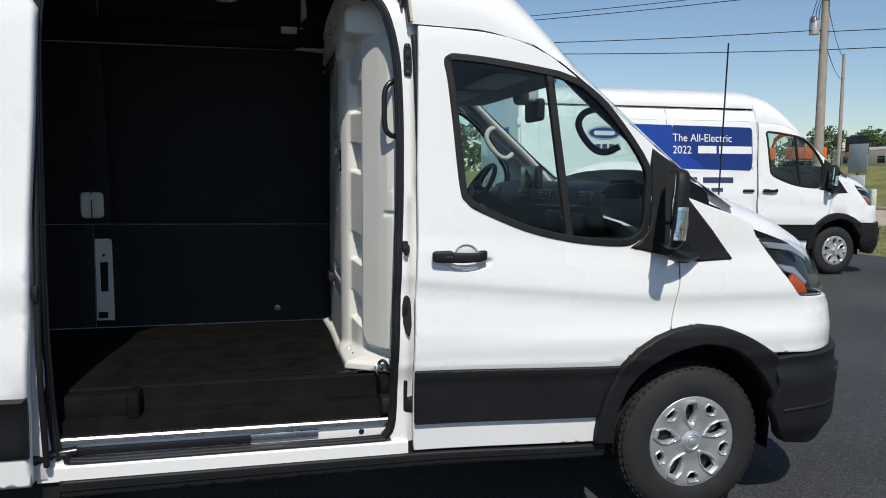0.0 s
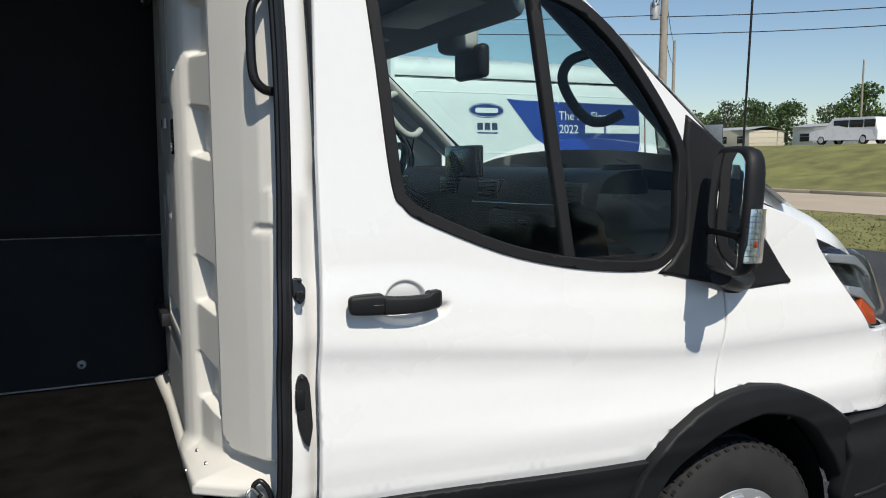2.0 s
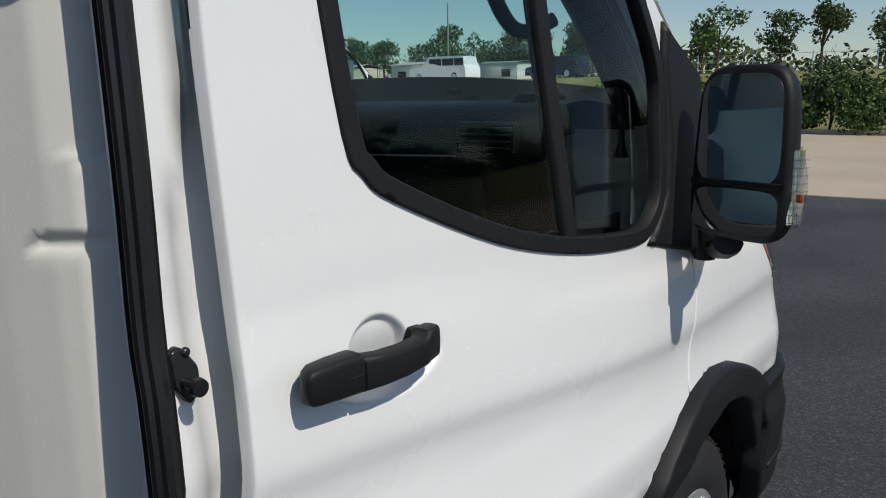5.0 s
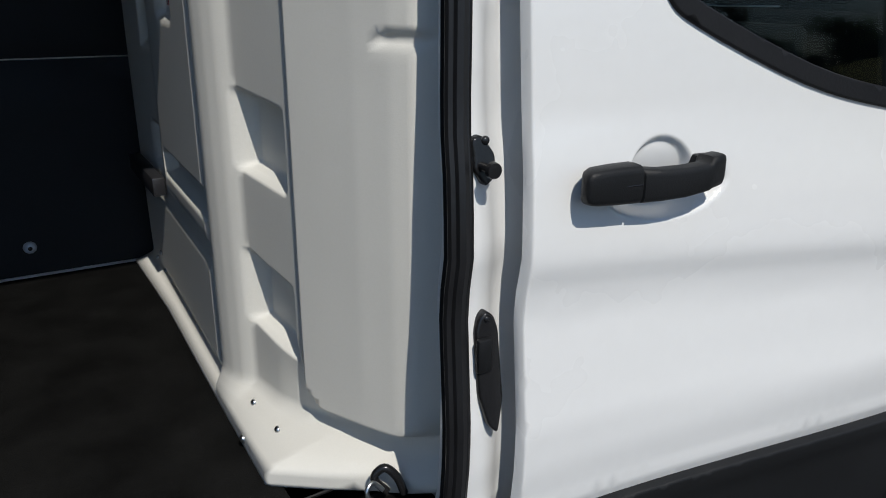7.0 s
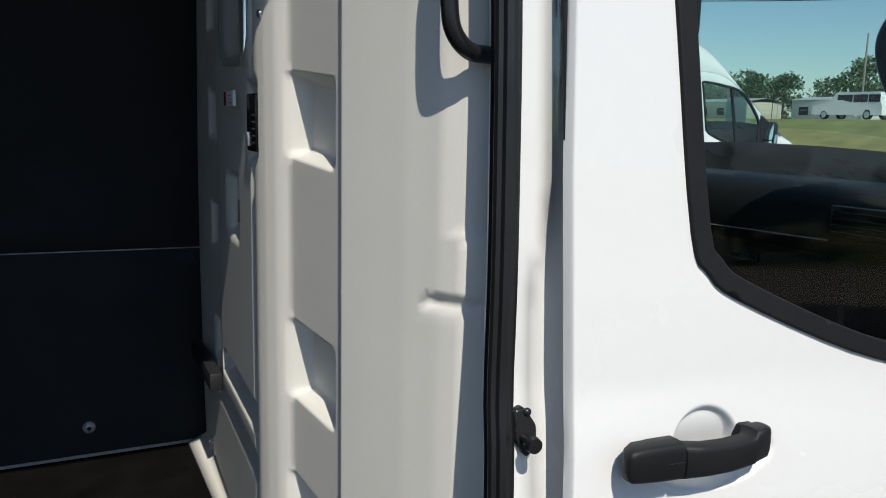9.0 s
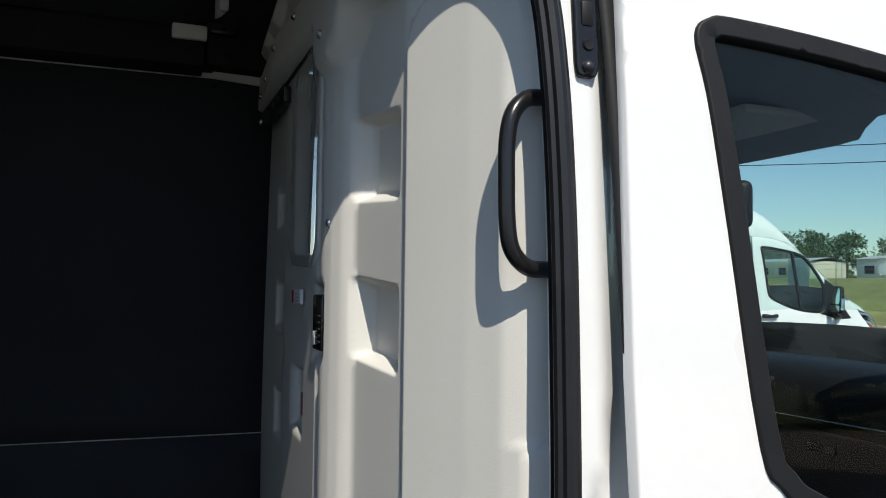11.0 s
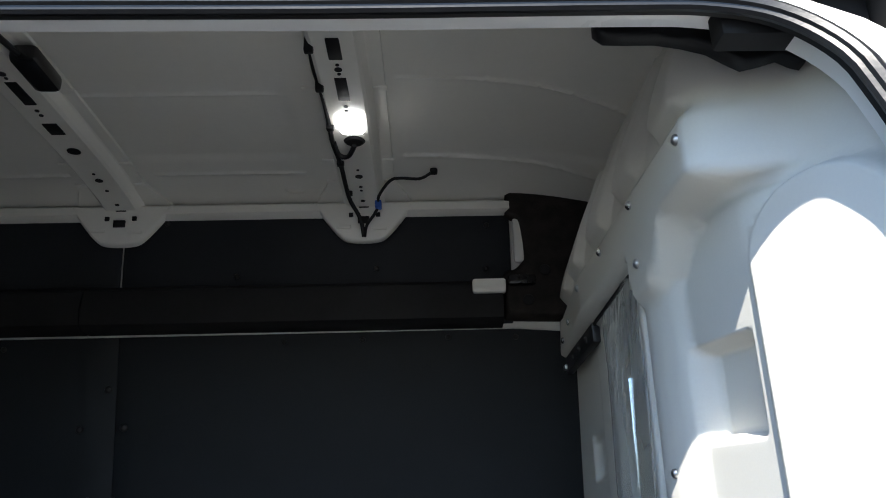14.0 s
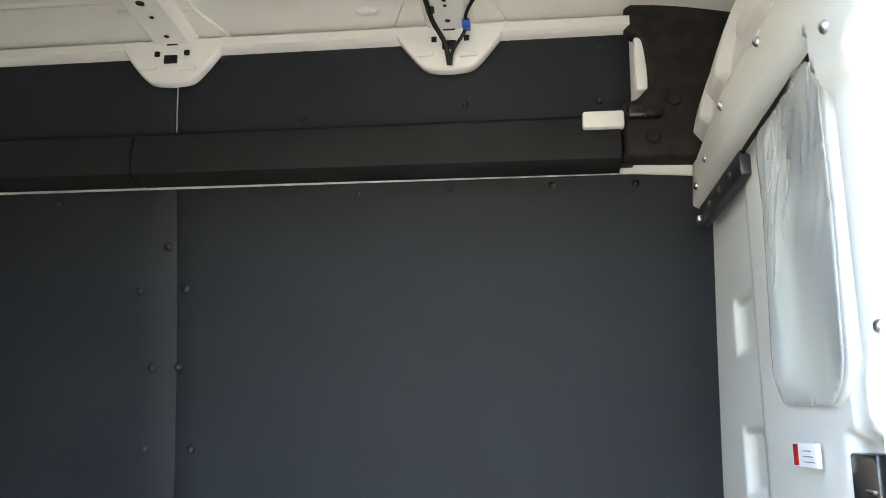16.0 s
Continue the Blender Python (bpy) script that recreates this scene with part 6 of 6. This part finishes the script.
def bush(x, y, z, w, h, seed, leaves, group="bushes by the road", count=1500):
    r = random.Random(seed)
    t = thing("bush", "dense green leafy bush beside the road", "bush", (x, y, z), group)
    blobs = [(r.uniform(-0.5, 0.5) * w, r.uniform(-0.5, 0.5) * w, h * r.uniform(0.25, 0.62), h * r.uniform(0.22, 0.36), 0.9) for _ in range(8)]
    foliage("crown", blobs, count, 0.072, leaves, t, seed)
    for k in range(3):
        tube("stem", [(0, 0, -0.05), (r.uniform(-0.2, 0.2), r.uniform(-0.2, 0.2), 0.4 * h), (r.uniform(-0.4, 0.4), r.uniform(-0.4, 0.4), 0.7 * h)], 0.03, BARK, t, seg=5, n=2)
    return t


rg = random.Random(11)
for k in range(12):                                         # hedge along the far kerb
    yy = 2.5 + 1.55 * k
    xx = 30.4 + rg.uniform(-0.3, 0.6)
    bush(xx, yy, ground_z(xx, yy) - 0.1, 1.9, rg.uniform(2.3, 3.0) if k < 10 else rg.uniform(1.6, 2.2), 40 + k, LEAF[k % 2], count=5200)
for k in range(10):
    yy = -22 + 2.5 * k
    bush(37.5 + rg.uniform(-0.5, 1.5), yy, ground_z(37.5, yy), 2.6, rg.uniform(3.0, 4.6), 80 + k, LEAF[(k + 1) % 3], count=2600)
for k in range(38):                                         # trees beyond the highway
    yy = -25 + 4.25 * k + rg.uniform(-2, 2)
    big = 10 < yy < 62
    tree(rg.uniform(84, 100) + (25 if yy > 70 else 0), yy, 2.35, rg.uniform(6.5, 10.5) if big else rg.uniform(6, 9), 200 + k, LEAF[k % 3], "trees beyond the highway", count=1300)
for k in range(8):
    tree(rg.uniform(98, 135), 96 + 9 * k, 2.35, rg.uniform(6, 10), 300 + k, LEAF[k % 3], "trees beyond the highway", count=900)
for k in range(38):                                         # trees behind the camera
    tree(-56 + 3.1 * k + rg.uniform(-1, 1), -47 + rg.uniform(-5, 5), -0.02, rg.uniform(5.2, 7.6), 400 + k, LEAF[k % 3], "trees behind the lot", count=1500, spread=0.42, label="dark green tree behind the parking lot")
for k in range(9):                                          # trees behind the second van
    tree(-22 + 9 * k + rg.uniform(-2, 2), 95 + rg.uniform(-6, 6), ground_z(-20 + 9 * k, 95), rg.uniform(6, 9), 500 + k, LEAF[k % 3], "far trees", count=800, label="far green tree across the grass")
# far wood line
wood = []
rw = random.Random(2)
for k in range(170):
    a = radians(-60 + 200 * k / 170)
    d = rw.uniform(230, 300)
    wood.append((d * math.cos(a), d * math.sin(a), 2.4 + rw.uniform(2, 6), rw.uniform(5, 9), 0.8))
tagged(foliage("far_woods", wood, 26000, 1.0, LEAF[2], None, 7), "far dark green belt of woods", "woods", kind="stuff")


# hydrant
def hydrant(x, y):
    t = thing("fire_hydrant", "red iron fire hydrant on the grass", "hydrant", (x, y, ground_z(x, y)))
    iron = mat("red_iron", (0.33, 0.02, 0.02), 0.5, vary=0.15, scale=10)
    lathe("barrel", [(0.0, 0.0), (0.15, 0.0), (0.15, 0.05), (0.11, 0.07), (0.105, 0.45), (0.13, 0.46), (0.13, 0.50), (0.115, 0.52), (0.11, 0.58), (0.085, 0.66), (0.04, 0.70), (0.03, 0.72), (0.03, 0.76), (0.0, 0.76)], iron, t, seg=20, axis="z")
    for s in (-1, 1):
        lathe("outlet", [(0.0, s * 0.21), (0.05, s * 0.21), (0.055, s * 0.2), (0.055, s * 0.16), (0.045, s * 0.15), (0.045, s * 0.08)], iron, t, seg=14, centre=(0, 0, 0.42), axis="y")
    lathe("front_outlet", [(0.0, -0.22), (0.07, -0.22), (0.075, -0.2), (0.075, -0.16), (0.06, -0.15), (0.06, -0.08)], iron, t, seg=14, centre=(0, 0, 0.40), axis="x")
    return t


hydrant(17.2, 13.3)


def marker_post(x, y, h):
    t = thing("marker_post", "white and green painted wooden marker post", "post", (x, y, ground_z(x, y)))
    part("post", box_bm((-0.07, -0.07, -0.1), (0.07, 0.07, h), 0.01), mat("weathered_white", (0.55, 0.56, 0.5), 0.8, vary=0.25, scale=8), t)
    part("stripe", box_bm((-0.075, -0.03, 0.0), (-0.068, 0.03, h - 0.02), 0.002), mat("faded_green", (0.2, 0.36, 0.27), 0.8), t)
    return t


marker_post(16.1, 16.8, 1.30), marker_post(15.6, 17.0, 1.15)


def street_sign(x, y):
    t = thing("road_sign", "grey backed road sign on a rusty post", "sign", (x, y, ground_z(x, y)))
    part("post", box_bm((-0.03, -0.03, -0.1), (0.03, 0.03, 2.2), 0.005), mat("rusty_steel", (0.16, 0.07, 0.04), 0.8, vary=0.3, scale=20), t)
    part("panel", box_bm((-0.045, -0.36, 1.55), (-0.035, 0.30, 2.3), 0.004), mat("sign_grey", (0.42, 0.43, 0.44), 0.5, metal=0.3), t)
    part("lower_panel", box_bm((-0.045, -0.30, 0.9), (-0.035, 0.26, 1.5), 0.004), WHITEINK, t, "white lower panel")
    return t


street_sign(15.2, 17.1)


def utility_pole(x, y, h, r, arm=True, seed=0):
    z = ground_z(x, y)
    t = thing("utility_pole", "weathered wooden utility pole with cables", "pole", (x, y, z), "utility poles")
    lathe("pole", [(0.0, -0.2), (r, -0.2), (r * 0.7, h), (0.0, h)], POLEWOOD, t, seg=14, axis="z")
    if arm:
        part("cross_arm", box_bm((-0.07, -1.2, h - 0.9), (0.07, 1.2, h - 0.75), 0.01), POLEWOOD, t)
        part("transformer", lathe_bm([(0, 0), (0.25, 0), (0.25, 0.8), (0.18, 0.9), (0, 0.9)], 14, (-0.45, 0.2, h - 3.2), "z"), mat("grey_tank", (0.35, 0.36, 0.37), 0.5, metal=0.3), t)
        for k in range(3):
            tube("drop_cable", [(-0.2, 0.3 * k - 0.4, h - 1.0), (-0.7, 0.3 * k - 0.5, h - 1.9 - 0.3 * k), (-0.3, 0.1, h - 2.6)], 0.02, RUBBER, t, seg=5)
    return t


utility_pole(28.6, 35.1, 12.0, 0.26)
utility_pole(56, 66, 11.0, 0.2, False)
utility_pole(60, -14, 11.0, 0.2, False)
utility_pole(46, 1, 10, 0.18, False)
utility_pole(66, 52, 8, 0.11, False)
for p, q, sag in (((28.6, 35.1, 11.3), (-30, 80, 13), 1.2), ((28.6, 34.5, 10.9), (-30, 70, 12), 1.4), ((28.6, 35, 9.0), (-20, 50, 9.5), 0.9), ((28.6, 35.1, 11.2), (46, 1, 11.5), 1.0), ((28.6, 35.6, 11.2), (46, 1.6, 11.5), 1.1),
                  ((28.6, 35, 8.9), (46, 1, 8.6), 0.8), ((28.6, 35, 8.0), (46, 1, 7.8), 0.7), ((28.6, 35, 8.0), (-20, 44, 8.6), 0.7), ((46, 1, 11.5), (64, -60, 12.5), 1.0), ((46, 1, 8.5), (64, -60, 9.0), 1.0), ((28.6, 35.2, 11.0), (56, 66, 13), 0.6), ((28.6, 35.2, 8.8), (56, 66, 11), 0.6)):
    pts = [Vector(p).lerp(Vector(q), s / 8) - Vector((0, 0, sag * 4 * (s / 8) * (1 - s / 8))) for s in range(9)]
    tagged(tube("overhead_cable", [tuple(v) for v in pts], 0.022, RUBBER, None, seg=5, n=2), "thin dark overhead cable between poles", "cable", "overhead cables")


def car(name, label, x, y, z, turn, body_mat, length=5.2, height=1.9):
    t = thing(name, label, "car")
    w = 1.0
    side = [(-0.5, 0.32), (-0.5, 0.98), (-0.485, 1.08), (-0.44, 1.85), (-0.40, 1.9), (0.12, 1.9), (0.17, 1.86), (0.27, 1.15), (0.46, 1.05), (0.5, 0.9), (0.5, 0.35)]
    side = [(a * length, b * height / 1.9) for a, b in side]
    loft("body", [[(a, s * w * (0.86 if b > 1.2 * height / 1.9 else 1), b) for a, b in side] for s in (-1, -0.96, 0, 0.96, 1)], body_mat, t, caps=True)
    for s in (-1, 1):
        for a0, a1 in ((-0.455, -0.30), (-0.285, -0.09), (-0.075, 0.14)):
            part("side_window", box_bm((a0 * length, s * (w * 0.93) - 0.03, 1.2 * height / 1.9), (a1 * length, s * (w * 0.93) + 0.03, 1.72 * height / 1.9), 0.02), GLOSSBLACK, t)
        for a in (-0.30, 0.32):
            ty = lathe("tyre", [(0.22, s * 0.12), (0.34, s * 0.10), (0.37, 0.0), (0.34, -s * 0.12)], TYRE, t, seg=20, centre=(a * length, s * (w - 0.11), 0.37))
            lathe("rim", [(0.0, s * 0.11), (0.2, s * 0.115), (0.23, s * 0.10)], SILVER, ty, seg=16, centre=(a * length, s * (w - 0.11), 0.37))
    part("bumper", box_bm((0.49 * length, -w * 0.9, 0.35), (0.515 * length, w * 0.9, 0.7), 0.02), CLAD, t)
    t.matrix_world = pose(x, y, z, 0, 0, turn)
    return t


car("suv", "white large estate car on the raised highway", 51.5, 41.5, 2.42, 90, PAINT, 5.6, 1.95)
car("suv", "black off-road car on the raised highway", 52.0, 31.5, 2.42, 90, GLOSSBLACK, 4.3, 1.6)
car("parked_car", "silver car parked on the lot behind the camera", -3.5, -13, 0.02, 80, SILVER, 4.7, 1.6)
car("parked_car", "dark car parked on the lot behind the camera", 2.5, -14, 0.02, 85, GLOSSBLACK, 4.7, 1.6)
car("parked_car", "white car parked on the lot behind the camera", 8.5, -13, 0.02, 88, PAINT, 4.7, 1.6)


def shed(name, label, x, y, lx, ly, h, roof_h, material, turn=0):
    t = thing(name, label, "building", (x, y, ground_z(x, y)))
    part("wall", box_bm((-lx / 2, -ly / 2, -0.2), (lx / 2, ly / 2, h), 0.05), material, t)
    loft("roof", [[(-lx / 2 - 0.2, s, h), (0, s, h + roof_h), (lx / 2 + 0.2, s, h)] for s in (-ly / 2 - 0.3, ly / 2 + 0.3)], mat("shed_roof", (0.45, 0.46, 0.47), 0.5, metal=0.2), t)
    for k in range(int(ly / 3)):
        part("window", box_bm((-lx / 2 - 0.03, -ly / 2 + 0.8 + 3 * k, h * 0.35), (-lx / 2 + 0.02, -ly / 2 + 2.0 + 3 * k, h * 0.7), 0.01), GLOSSBLACK, t)
    return t


SHEDW = mat("shed_white", (0.66, 0.66, 0.63), 0.7, vary=0.1, scale=2)
shed("site_office", "white low site office beyond the highway", 74, 60, 5, 9, 2.4, 0.4, SHEDW)
shed("storage_shed", "cream long storage shed beyond the highway", 80, 84, 6, 16, 2.6, 0.5, mat("shed_cream", (0.55, 0.5, 0.4), 0.7))
shed("trailer_house", "white trailer beyond the highway", 80, 54, 4, 5.2, 2.5, 0.2, SHEDW)


def digger(x, y):
    t = thing("excavator", "orange construction machine beyond the highway", "machine", (x, y, ground_z(x, y)))
    orange = mat("orange_paint", (0.65, 0.13, 0.02), 0.5, vary=0.1)
    part("tracks", box_bm((-1.5, -1.8, 0), (1.5, 1.8, 0.9), 0.2), RUBBER, t)
    part("body", box_bm((-1.4, -1.9, 1.0), (1.4, 1.4, 2.4), 0.15), orange, t)
    part("cab", box_bm((-1.3, 0.0, 2.4), (0.0, 1.3, 3.5), 0.1), GLOSSBLACK, t)
    tube("boom", [(0, 1.2, 1.8), (0, 3.2, 4.0), (0, 5.2, 3.4)], 0.25, orange, t, n=2)
    tube("stick", [(0, 5.2, 3.4), (0, 5.9, 1.8), (0, 5.6, 0.9)], 0.16, orange, t, n=2)
    return t


digger(60, 76), digger(58, 82)
bd = thing("billboard", "dark billboard with an orange strip on posts", "sign", (62, 70.5, 2.4))
part("board", box_bm((-0.1, -1.6, 1.5), (0.1, 1.6, 3.4), 0.03), GLOSSBLACK, bd)
part("strip", box_bm((-0.14, -1.5, 1.2), (0.05, 1.5, 1.75), 0.02), mat("orange_strip", (0.7, 0.25, 0.05), 0.5), bd)
for s in (-1.2, 1.2):
    part("post", box_bm((-0.06, s - 0.06, -0.2), (0.06, s + 0.06, 1.6), 0.01), POLEWOOD, bd)
man = lathe("manhole_cover", [(0.0, 0.012), (0.42, 0.012), (0.44, 0.0)], DARKSTEEL, None, seg=24, centre=(21.5, 9.6, ground_z(21.5, 9.6) + 0.02), axis="z")
tagged(man, "dark iron manhole cover in the road", "manhole")
# kerb of the far road edge
for k in range(24):
    yy = -30 + 4 * k
    tagged(box("kerb", (29.25, yy, ground_z(29.25, yy) - 0.05), (29.5, yy + 3.98, ground_z(29.4, yy) + 0.16), CONCRETE, None, r=0.02), "pale concrete kerb stone along the road", "kerb", "kerb stones", kind="structure")
# guard fence along the highway
fence = thing("wire_fence", "low steel wire fence beyond the highway", "fence", (60, 0, 2.4))
for k in range(40):
    part("post", box_bm((-0.03, -20 + 4 * k, -0.1), (0.03, -19.94 + 4 * k, 1.6), 0.005), STEEL, fence)
for z in (0.5, 1.0, 1.5):
    tube("wire", [(0, -20, z), (0, 60, z), (0, 136, z)], 0.012, STEEL, fence, seg=4, n=1)
# tufts of dry grass by the lot
verts, faces = [], []
rt = np.random.RandomState(4)
for _ in range(9000):
    x, y = 11.6 + 7 * rt.rand() ** 1.5, 7.6 + 22 * rt.rand()
    if x < 12.4 and y < 9.5:
        continue
    z, a, h = ground_z(x, y), rt.rand() * 6.28, 0.015 + 0.025 * rt.rand()
    k = len(verts)
    dx, dy = 0.02 * math.cos(a), 0.02 * math.sin(a)
    verts += [(x - dx, y - dy, z), (x + dx, y + dy, z), (x + (rt.rand() - 0.5) * 0.08, y + (rt.rand() - 0.5) * 0.08, z + h)]
    faces.append((k, k + 1, k + 2))
tagged(put("grass_blades", verts, faces, mat("grass_blade", (0.21, 0.19, 0.065), 0.9, vary=0.4, scale=2), None, smooth=False), "short dry grass blades by the lot", "grass", kind="stuff")
